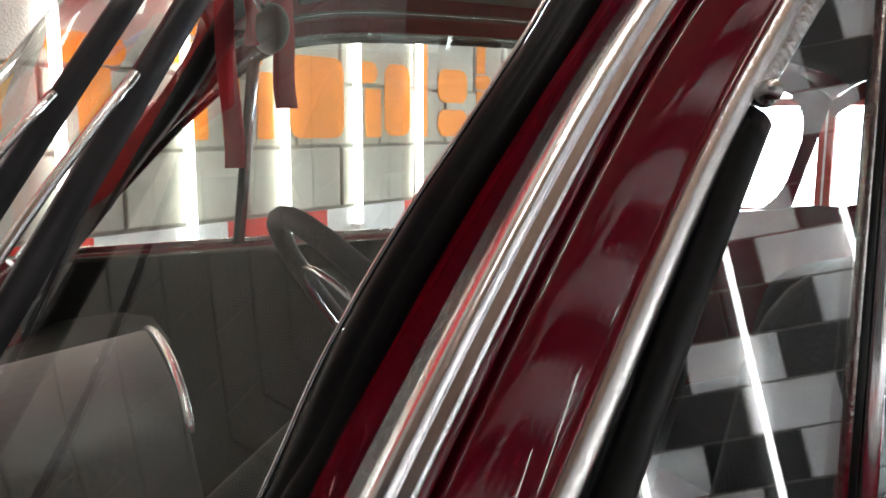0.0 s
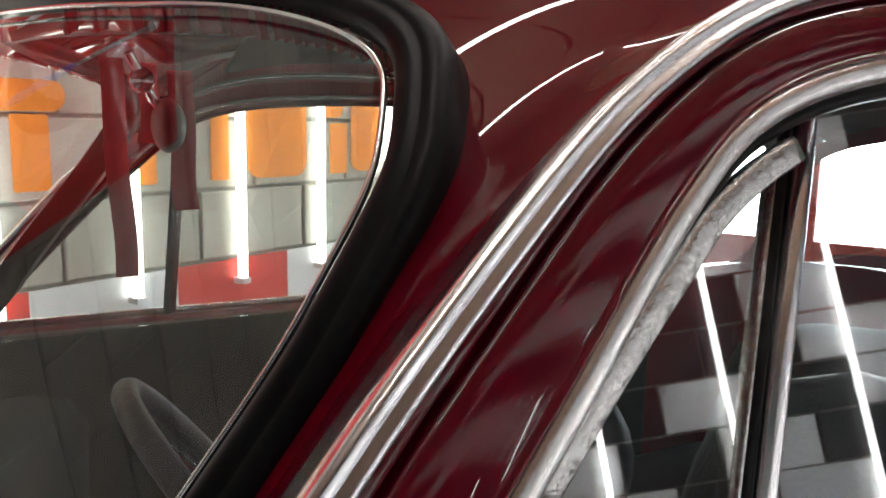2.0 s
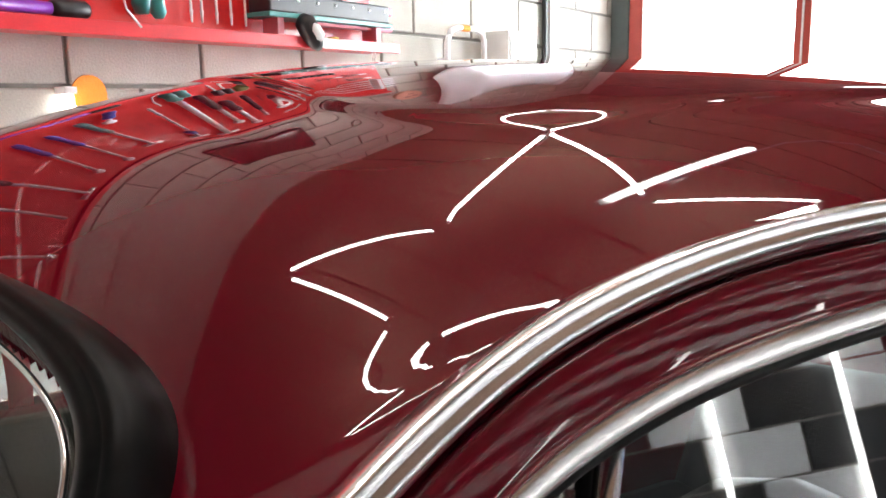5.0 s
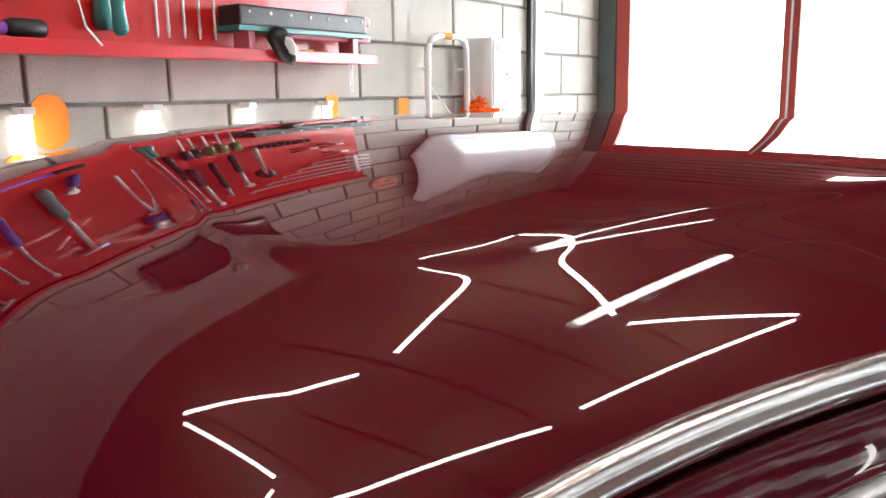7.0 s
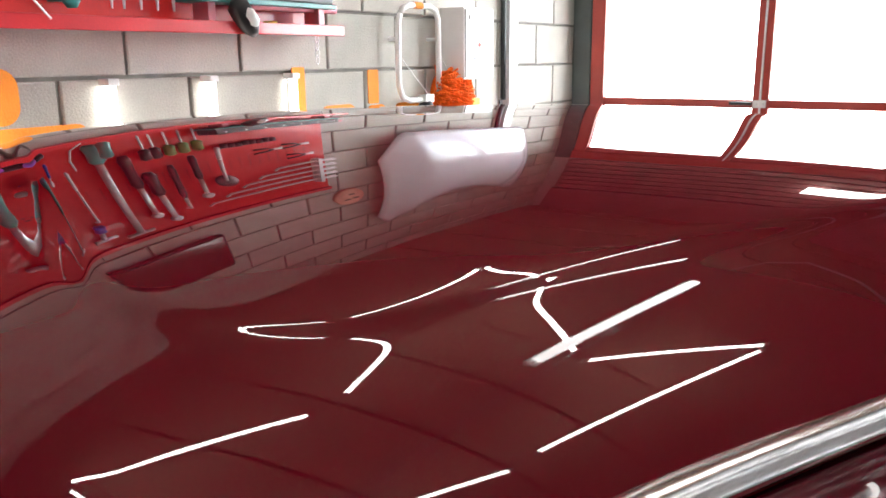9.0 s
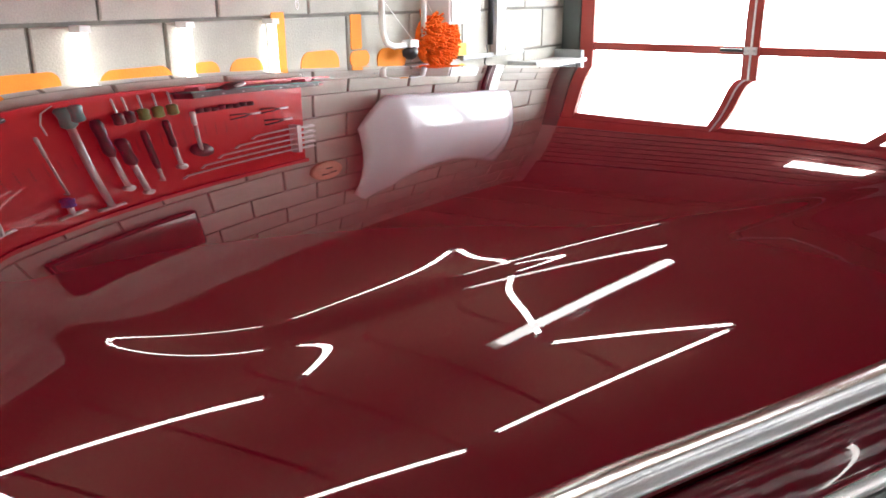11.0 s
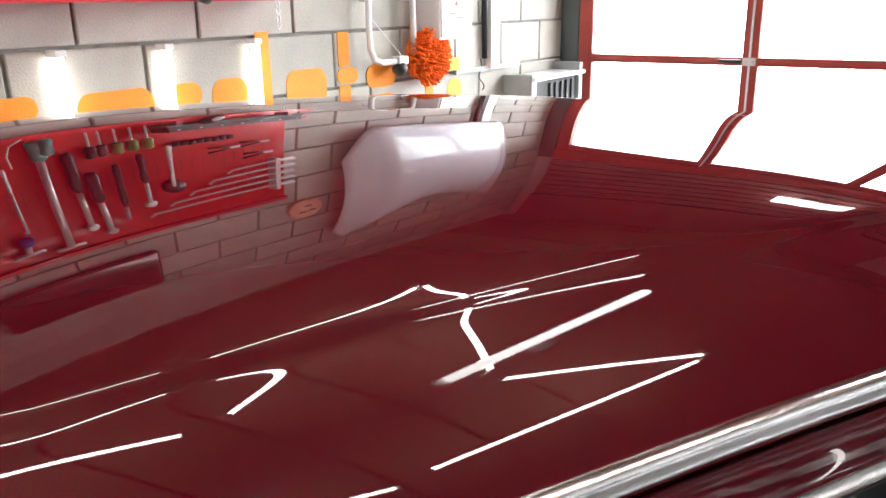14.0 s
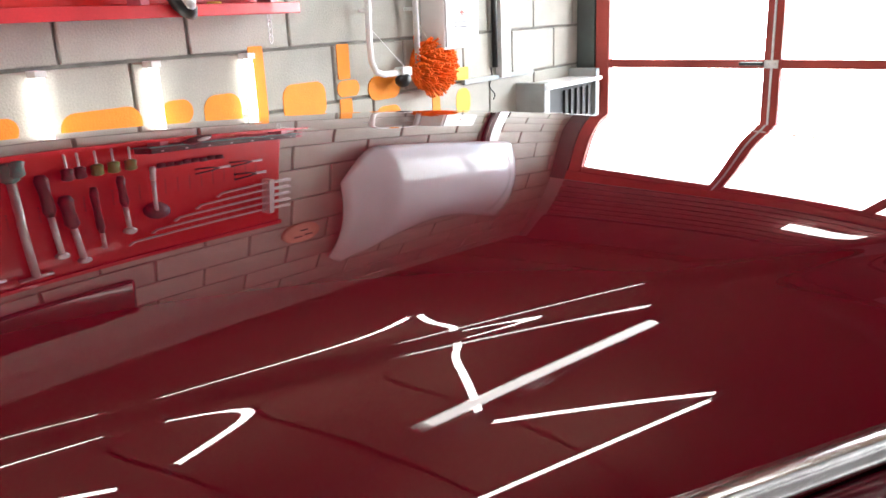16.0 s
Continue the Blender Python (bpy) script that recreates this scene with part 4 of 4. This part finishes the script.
for z in (1.78, 1.84):
    part("cross_bar", box((X1 - 0.40, W - 0.12, z), (X1 + 0.03, W - 0.085, z + 0.035), 0.01), PINK, board, "pale pink rail")
hb = bmesh.new()
for i in range(58):
    for j in range(5):
        add_rod(hb, (X0 + 0.03 + i * 0.05, W - 0.0305, 2.22 - j * 0.02), (X0 + 0.03 + i * 0.05, W - 0.032, 2.22 - j * 0.02), 0.004, seg=6)
tagged(part("holes", hb, BLACKP, board), "rows of small holes", kind="stuff")


def hanging(name, label, category, at, group="tools on the board"):
    return thing(name, label, category, group, at=at)


def hand_tool(x, z_top, z_grip, z_end, grip, shaft_r, grip_r, head=None, lean=0.0, label="", category="tool", name="hand_tool"):
    """A tool hung by its head: head, shaft, grip below."""
    t = hanging(name, label, category, (x, W - 0.03, z_top))
    y = W - 0.055
    part("shaft", rod((x, y, z_top), (x + lean * (z_top - z_grip), y, z_grip), shaft_r), STEEL, t, "", True)
    a, b = Vector((x + lean * (z_top - z_grip), y, z_grip)), Vector((x + lean * (z_top - z_end), y, z_end))
    ln = (b - a).length
    part("grip", spin([(grip_r * 0.6, 0), (grip_r, ln * 0.12), (grip_r * 0.85, ln * 0.5), (grip_r * 1.05, ln * 0.85), (grip_r * 0.7, ln)], a, tuple(b - a), 14), grip, t, "", True)
    if head == "hammer":
        part("head", rod((x - 0.055, y, z_top), (x + 0.055, y, z_top), 0.014, 0.011), STEEL, t, "", True)
    elif head == "ratchet":
        part("head", spin([(0.012, -0.012), (0.022, -0.01), (0.022, 0.01), (0.012, 0.012)], (x, y, z_top), (0, 1, 0), 16), STEEL, t, "", True)
    elif head == "round":
        part("head", spin([(0.02, -0.006), (0.05, -0.004), (0.05, 0.004), (0.02, 0.006)], (x, y, z_top), (0, 1, 0.5), 20), BLACKP, t, "", True)
    part("peg", rod((x, W - 0.03, z_top), (x, y + 0.012, z_top), 0.004), STEEL, t)
    return t


hand_tool(-1.14, 2.54, 1.95, 1.775, TEAL, 0.014, 0.027, "hammer", 0.0, "long breaker bar with a teal grip", "breaker bar", "breaker_bar")
hand_tool(-1.04, 2.44, 2.20, 1.93, BLACKP, 0.011, 0.021, "ratchet", -0.03, "ratchet with a black grip", "ratchet", "ratchet")
hand_tool(-0.97, 2.51, 2.29, 2.10, BLACKP, 0.012, 0.024, "ratchet", -0.06, "short ratchet with a dark grip", "ratchet", "ratchet")
hand_tool(-0.79, 2.39, 2.24, 2.04, BLACKP, 0.009, 0.015, "ratchet", -0.03, "slim ratchet with a black grip", "ratchet", "ratchet")
hand_tool(-0.89, 2.46, 2.36, 2.08, BLACKP, 0.008, 0.014, None, -0.02, "dark pry bar with a bent tip", "pry bar", "pry_bar")
hand_tool(-0.68, 2.305, 2.12, 2.01, STEEL, 0.008, 0.011, "round", 0.0, "round mirror probe with a steel stem", "probe", "inspection_mirror")
hand_tool(-1.26, 2.36, 2.10, 1.95, STEEL, 0.005, 0.007, None, 0.0, "thin steel pry rod", "pry rod", "pry_rod")
hand_tool(-1.29, 2.50, 2.44, 2.38, BLUE, 0.012, 0.026, "hammer", 0.1, "small blue handled clamp", "clamp", "clamp")
hand_tool(-1.55, 2.46, 2.16, 1.88, TEAL, 0.012, 0.024, "hammer", 0.1, "hammer with a teal grip", "hammer", "hammer")
hand_tool(-1.42, 1.98, 1.94, 1.84, BLUE, 0.010, 0.022, "ratchet", 0.4, "ratchet with a blue grip", "ratchet", "ratchet")
hand_tool(-1.78, 2.52, 2.22, 1.96, BLUE, 0.009, 0.019, "ratchet", 0.2, "ratchet with a blue grip", "ratchet", "ratchet")
hand_tool(-1.95, 2.48, 2.18, 1.92, BLUE, 0.009, 0.019, "ratchet", 0.3, "ratchet with a blue grip", "ratchet", "ratchet")
hand_tool(-2.15, 2.54, 2.18, 1.90, BLACKP, 0.011, 0.021, "hammer", 0.1, "hammer with a black grip", "hammer", "hammer")
hand_tool(-2.35, 2.52, 2.20, 1.94, STEEL, 0.009, 0.013, None, 0.2, "steel tyre lever hung on the board", "lever", "tyre_lever")
hand_tool(-2.6, 2.52, 2.20, 1.94, PURPLE, 0.009, 0.019, "ratchet", 0.1, "ratchet with a purple grip", "ratchet", "ratchet")
for i, x in enumerate((-0.97, -0.93, -0.873, -0.816, -0.757)):
    t = hanging("screwdriver", "screwdriver with a green grip" if i > 1 else "screwdriver with a dark grip", "screwdriver", (x, W - 0.05, 1.92))
    part("grip", spin([(0.010, 0), (0.021, 0.012), (0.019, 0.05), (0.021, 0.085), (0.010, 0.10)], (x, W - 0.055, 2.01), (0, 0, -1), 12), GREEN if i > 1 else BLACKP, t, "", True)
    part("blade", rod((x, W - 0.055, 1.91), (x, W - 0.055, 1.80), 0.004), STEEL, t)
    part("tip", rod((x, W - 0.055, 1.80), (x, W - 0.055, 1.765), 0.0055, 0.003), STEEL, t)
for i in range(8):
    x = -0.65 + 0.034 * i
    t = hanging("socket", "small dark steel socket on a rail", "socket", (x, W - 0.05, 2.0))
    part("barrel", spin([(0.012, 0), (0.015, 0.004), (0.014, 0.034), (0.011, 0.036)], (x, W - 0.06, 1.99 + 0.004 * (i % 3)), (0, 0, 1), 12), TYRE, t, "", True)
part("socket_rail", box((-0.67, W - 0.052, 2.022), (-0.38, W - 0.03, 2.036), 0.002), BLACKP, board)
for i in range(5):
    z = 2.29 + 0.046 * i
    x0 = -0.42 - 0.095 * i
    t = hanging("jack_rod", "long bright steel rod with a hooked end", "rod", (x0, W - 0.05, z))
    part("rod", sweep([(x0, W - 0.05, z + 0.02), (x0 + 0.02, W - 0.055, z), (-0.20, W - 0.06, z - 0.01), (-0.08, W - 0.06, z - 0.01)], (0, 0, 1), oval(0.013, 0.013, 8)), STEEL, t, "", True)
    part("end", rod((-0.20, W - 0.06, z - 0.01), (-0.07, W - 0.06, z + 0.0), 0.011, 0.008), STEEL, t)
part("rod_bracket", box((-0.19, W - 0.075, 2.26), (-0.165, W - 0.03, 2.50), 0.003), STEEL, board)
for x, z, c in ((-0.41, 2.11, BLACKP), (-0.26, 2.10, BLACKP), (-0.24, 2.20, BLACKP)):
    t = hanging("pliers", "black gripped pliers on a hook", "pliers", (x, W - 0.05, z))
    for s in (-1, 1):
        part("handle", sweep([(x + 0.004 * s, W - 0.055, z), (x - 0.03, W - 0.055, z + 0.012 * s), (x - 0.10, W - 0.055, z + 0.018 * s)], (0, -1, 0), oval(0.012, 0.012, 8)), c, t, "", True)
        part("jaw", rod((x, W - 0.055, z), (x + 0.05, W - 0.055, z + 0.006 * s), 0.008, 0.004), STEEL, t)

# things on the shelf
tray = thing("tool_tray", "black riveted tray with a teal edge on the shelf", "tray", at=(-0.45, W - 0.1, 1.80))
part("body", box((-0.74, W - 0.15, 1.806), (-0.13, W - 0.05, 1.872), 0.008), BLACKP, tray)
part("edge", box((-0.75, W - 0.156, 1.792), (-0.12, W - 0.05, 1.808), 0.003), TEAL, tray, "teal edge strip")
for i in range(7):
    part("rivet", spin([(0.006, 0), (0.005, 0.003), (0.002, 0.004)], (-0.70 + 0.09 * i, W - 0.15, 1.85), (0, -1, 0), 8), STEEL, tray)
for x in (-0.70, -0.2):
    part("foot", box((x, W - 0.14, 1.722), (x + 0.03, W - 0.07, 1.794), 0.003), PINK, tray)
gun = thing("air_gun", "black and grey air gun lying over the shelf edge", "air gun", at=(-0.55, W - 0.15, 1.72))
part("body", spin([(0.015, 0), (0.034, 0.02), (0.036, 0.07), (0.026, 0.11), (0.012, 0.13)], (-0.62, W - 0.17, 1.80), (0.62, 0, -0.8), 18), BLACKP, gun, "", True)
part("panel", spin([(0.006, 0), (0.018, 0.015), (0.018, 0.05), (0.006, 0.065)], (-0.60, W - 0.20, 1.775), (0.62, 0, -0.8), 12), WHITEP, gun, "pale grey panel", True)
kn = thing("torch", "purple and black torch lying on the shelf", "torch", at=(-1.5, W - 0.12, 1.735))
part("barrel", rod((-1.95, W - 0.12, 1.760), (-1.45, W - 0.12, 1.760), 0.016), PURPLE, kn, "purple barrel", True)
part("head", spin([(0.017, 0), (0.024, 0.02), (0.024, 0.09), (0.018, 0.10)], (-1.45, W - 0.12, 1.762), (1, 0, 0), 16), BLACKP, kn, "black head", True)
tagged(part("tape_roll", spin([(0.010, 0), (0.022, 0), (0.022, 0.02), (0.010, 0.02)], (-0.42, W - 0.12, 1.724), (0, 0, 1), 16), YELLOW, smooth=True), "small yellow tape roll on the shelf", "tape")
hookw = part("wire_hook", sweep([(-1.28, W - 0.16, 1.93), (-1.285, W - 0.165, 1.85), (-1.27, W - 0.17, 1.77), (-1.225, W - 0.165, 1.725)], (0, -1, 0), oval(0.006, 0.006, 8)), STEEL, None, "", True)
tagged(hookw, "bent grey wire hook hanging on the shelf", "hook")
handle = part("grip_handle", spin([(0.010, 0), (0.021, 0.015), (0.018, 0.08), (0.022, 0.13), (0.012, 0.145)], (-1.155, W - 0.14, 1.90), (0.05, 0, -1), 16), TEAL, None, "", True)
tagged(handle, "teal plastic tool grip hanging in front of the board", "grip")

# chain under the board
chain = thing("chain", "short steel chain hanging from the shelf", "chain", at=(-0.20, W - 0.12, 1.62))
for i in range(4):
    c = Vector((-0.205, W - 0.13, 1.690 - 0.024 * i))
    d = Vector((1, 0, 0)) if i % 2 else Vector((0, 1, 0))
    ring = [c + d * (0.008 * math.cos(a)) + Vector((0, 0, 0.016 * math.sin(a))) for a in [2 * math.pi * k / 14 for k in range(14)]]
    part("link", sweep(ring, [p - c for p in ring], oval(0.0045, 0.0045, 6), True), STEEL, chain, "", True)

# round pad and screen on the wall
pad = thing("polishing_pad", "round copper coloured pad hung on the wall", "pad", at=(0.04, W, 2.76))
part("disc", spin([(0.02, 0), (0.10, 0.004), (0.108, 0.02), (0.10, 0.035), (0.03, 0.04)], (0.045, W, 2.79), (0, -1, 0), 28), COPPER, pad, "", True)
for dx, dz in ((0.03, 0.02), (-0.03, 0.03), (0.0, -0.035)):
    part("slot", box((0.045 + dx - 0.022, W - 0.043, 2.79 + dz - 0.006), (0.045 + dx + 0.022, W - 0.039, 2.79 + dz + 0.006)), BLACKP, pad)
tv = thing("wall_screen", "dark flat screen fixed to the wall over the tool board", "screen", at=(-1.15, W, 2.80))
part("case", box((-1.50, W - 0.05, 2.80), (-0.79, W - 0.004, 3.20), 0.022), BLACKP, tv)
part("screen", box((-1.48, W - 0.054, 2.82), (-0.81, W - 0.0505, 3.18)), SCREEN, tv)

# silver bonnet hung on the wall
def bonnet():
    bn = thing("car_bonnet", "silver car bonnet hung up on the block wall", "bonnet", at=(0.85, W, 2.0))
    bm = bmesh.new()
    n, m = 30, 22
    top = []
    for i in range(n + 1):
        s = i / n
        x = 0.21 + 1.44 * s
        lo = 2.09 + 0.10 * s + 0.30 * max(0, 0.12 - s) / 0.12 + 0.30 * (max(0, s - 0.92) / 0.08) ** 2
        hi = 3.37 - 0.14 * s - 0.30 * math.sin(math.pi * s) ** 1.2 - 0.20 * max(0, 0.07 - s) / 0.07
        row = []
        for j in range(m + 1):
            t = j / m
            z = lo + (hi - lo) * t
            edge = min(s, 1 - s) * 2
            out = 0.07 + 0.13 * math.sin(math.pi * min(1, max(0, t))) ** 0.8 * (1 - (2 * s - 1) ** 4 * 0.7) + (0.02 if 0.16 < s < 0.84 else 0)
            row.append(bm.verts.new((x, W - out, z)))
        top.append(row)
    for a, b in zip(top, top[1:]):
        for j in range(m):
            bm.faces.new((a[j], a[j + 1], b[j + 1], b[j]))
    ob = part("skin", bm, SILVER, bn, "", True)
    so = ob.modifiers.new("thick", "SOLIDIFY")
    so.thickness, so.offset = 0.012, -1
    part("stay", rod((0.5, W, 2.5), (0.5, W - 0.16, 2.5), 0.01), STEEL, bn)
    part("stay", rod((1.1, W, 2.5), (1.1, W - 0.16, 2.5), 0.01), STEEL, bn)


bonnet()

# blue estate car parked outside
pc = thing("parked_car", "blue car parked in the glare outside", "car", at=(4.7, 0.0, 0))
bm = bmesh.new()
prof = [(-1.9, 0.35), (-1.95, 0.6), (-1.85, 0.85), (-1.1, 0.95), (-0.6, 1.35), (0.6, 1.40), (1.15, 1.10), (1.25, 0.6), (1.22, 0.35)]
sides = [[bm.verts.new((x + (0.10 if z > 1.0 else 0) * s, y - 0.45, z)) for y, z in prof] for x, s in ((4.4, 1), (5.4, -1))]
bm.faces.new(sides[0]), bm.faces.new(sides[1][::-1])
for i in range(len(prof)):
    bm.faces.new((sides[0][i - 1], sides[0][i], sides[1][i], sides[1][i - 1]))
bmesh.ops.bevel(bm, geom=list(bm.edges), offset=0.05, segments=2, affect="EDGES")
part("body", bm, CARBLUE, pc)
for y in (-1.6, 0.3):
    part("wheel", spin([(0.2, -0.08), (0.3, -0.08), (0.31, 0), (0.3, 0.08), (0.2, 0.08)], (4.45, y, 0.30), (1, 0, 0), 24), TYRE, pc, "", True)

# ---- blocks of the two long walls, piece by piece ----
FULL, HALFB = block_mesh(0.438, 0.213, 0.03), block_mesh(0.213, 0.213, 0.03)
for me, mats in ((FULL, (BLOCK,)), (HALFB, (BLOCK,))):
    me.materials.append(BLOCK)
FULLW, FULLD = block_mesh(0.438, 0.213, 0.03), block_mesh(0.438, 0.213, 0.03)
FULLW.materials.append(WHITEBLOCK), FULLD.materials.append(DARKBLOCK)
FULLR = block_mesh(0.438, 0.213, 0.03)
FULLR.materials.append(REDBAND)
rng = random.Random(7)
row = 0
while row * 0.225 < HD - 0.03:
    z = row * 0.225
    shift = 0.0 if row % 2 else 0.225
    k = -12
    while True:
        x = shift + 0.45 * k
        if x > XE + 0.1:
            break
        if x > XW - 0.3:
            b = new("block", FULL)
            b.location = (x + 0.006, W + rng.uniform(-0.0015, 0.0015), z + 0.006)
            b.parent = wall_north
        k += 1
    k = -12
    while True:
        x = shift + 0.45 * k
        if x > XE:
            break
        if x > XW - 0.3:
            white = (int(k) + row // 2) % 2 == 0 if rng.random() < 0.8 else rng.random() < 0.5
            b = new("block", FULLW if white else FULLD)
            b.location = (x + 0.444, YS, z + 0.006)
            b.rotation_euler = (0, 0, math.pi)
            b.parent = wall_south
        k += 1
    for k in range(11):
        y = YS + 0.225 * (row % 2) + 0.45 * k - 0.1
        if y + 0.45 > W + 0.1:
            continue
        # rows from the eighth up all dark, to dim their reflection in the roof
        b = new("block", FULLR if row in (2, 3) and k % 3 == 0 else FULLW if row < 7 and (k + row // 2) % 3 else FULLD)
        b.location = (XW, y + 0.006, z + 0.006)
        b.rotation_euler = (0, 0, math.pi / 2)
        b.parent = wall_west
    row += 1

for ob in set(scene.collection.objects) - before_room:
    if ob.parent is None:
        ob.matrix_basis = ROOM @ ob.matrix_basis

# ---- lamps under the ceiling ----
HANG = 3.437      # height of the hung tubes


def ceiling_tube(a, b):
    t = thing("ceiling_tube_lamp", "lit white tube lamp in an angular pattern under the ceiling", "tube lamp", "tube lamps under the ceiling", at=(a[0], a[1], H))
    p, q = Vector((*a, HANG)), Vector((*b, HANG))
    d = (q - p).normalized() * 0.02
    part("tube", rod(p + d, q - d, 0.015, seg=14), TUBE, t, "glowing white tube", True)
    for k in (p, q):
        part("holder", spin([(0.018, 0.0), (0.018, 0.03), (0.005, 0.034), (0.005, H - HANG + 0.02)], k - Vector((0, 0, 0.022)), (0, 0, 1), 12), WHITEP, t)


STAR = [((-0.594, 0.431), (0.162, -0.261)), ((0.104, -0.287), (-1.252, 0.004)), ((-1.39, -0.004), (-2.28, 0.60)), ((-0.558, 0.527), (0.098, 1.636)), ((0.052, 1.653), (-1.335, 1.187)),
        ((-1.496, 1.198), (-2.293, 1.916)), ((-2.35, 1.874), (-2.376, 1.022)), ((-2.433, 0.995), (-3.289, 1.013)), ((-3.28, 0.99), (-2.346, 0.64))]
for a, b in STAR:
    ceiling_tube(a, b)
lamp = thing("ceiling_lamp", "long lit batten lamp hung under the ceiling", "lamp", at=(-0.1, 0.6, H))
p, q = Vector((-0.702, 0.63, HANG)), Vector((0.522, 0.567, HANG))
d = (q - p).normalized()
part("diffuser", sweep([p, q], (0, 0, -1), [(-0.032, -0.03), (-0.032, 0.01), (-0.021, 0.024), (0, 0.030), (0.021, 0.024), (0.032, 0.01), (0.032, -0.03)]), LAMP, lamp, "glowing diffuser", True)
part("housing", sweep([p - d * 0.05, q + d * 0.05], (0, 0, -1), [(-0.045, -0.052), (-0.045, -0.03), (0.045, -0.03), (0.045, -0.052)]), WHITEP, lamp, "white housing")
for k in (p + d * 0.15, q - d * 0.15):
    part("hanger", rod(k + Vector((0, 0, 0.05)), Vector((k.x, k.y, H)), 0.004), STEEL, lamp)
cd = part("ceiling_conduit", sweep([(-3.4, 0.47, H - 0.012), (-1.3, 0.48, H - 0.012), (0.6, 0.49, H - 0.012), (1.25, 0.46, H - 0.012), (1.55, 0.34, H - 0.012), (1.75, 0.10, H - 0.012), (1.72, -0.4, H - 0.012), (1.5, -1.2, H - 0.012)], (0, 0, -1), oval(0.022, 0.022, 8)), GREYSTEEL)
tagged(cd, "thin grey conduit along the ceiling", "conduit")
jb = part("junction_box", box((-0.12, 0.46, H - 0.045), (0.0, 0.54, H), 0.005), WHITEP)
tagged(jb, "small white junction box on the ceiling", "junction box")

# glowing panel added over the doors, for a bright patch mirrored in the roof
dl = thing("door_glow", "short glowing panel added over the garage doors", "lamp", at=(2.1, 0.65, 2.9))
p, q = Vector((2.12, 0.92, 2.92)), Vector((2.12, 0.42, 2.92))
part("diffuser", sweep([p, q], (-1, 0, 0), oval(0.11, 0.05, 12)), LAMP, dl, "glowing diffuser", True)
part("housing", box((2.13, 0.55, 2.87), (2.20, 0.79, 2.97), 0.006), WHITEP, dl)

# small chain hoist under the ceiling
hoist = thing("hook_chain", "short bright chain with a hook under the ceiling", "chain", at=(-1.55, 0.4, H))
rng = random.Random(11)
for i in range(9):
    c = Vector((-1.66 + 0.03 * i + rng.uniform(-0.01, 0.01), 0.43 - 0.008 * i, H - 0.05 - 0.05 * math.sin(math.pi * i / 8)))
    dd = Vector((1, 0, 0)) if i % 2 else Vector((0, 1, 0))
    ring = [c + dd * (0.011 * math.cos(a)) + Vector((0, 0, 0.02 * math.sin(a))) for a in [2 * math.pi * k / 14 for k in range(14)]]
    part("link", sweep(ring, [p - c for p in ring], oval(0.006, 0.006, 6), True), STEEL, hoist, "", True)
for x, y in ((-1.67, 0.43), (-1.41, 0.365)):
    part("eye", spin([(0.012, 0), (0.012, 0.03), (0.02, 0.032), (0.02, 0.05)], (x, y, H - 0.05), (0, 0, 1), 12), STEEL, hoist)
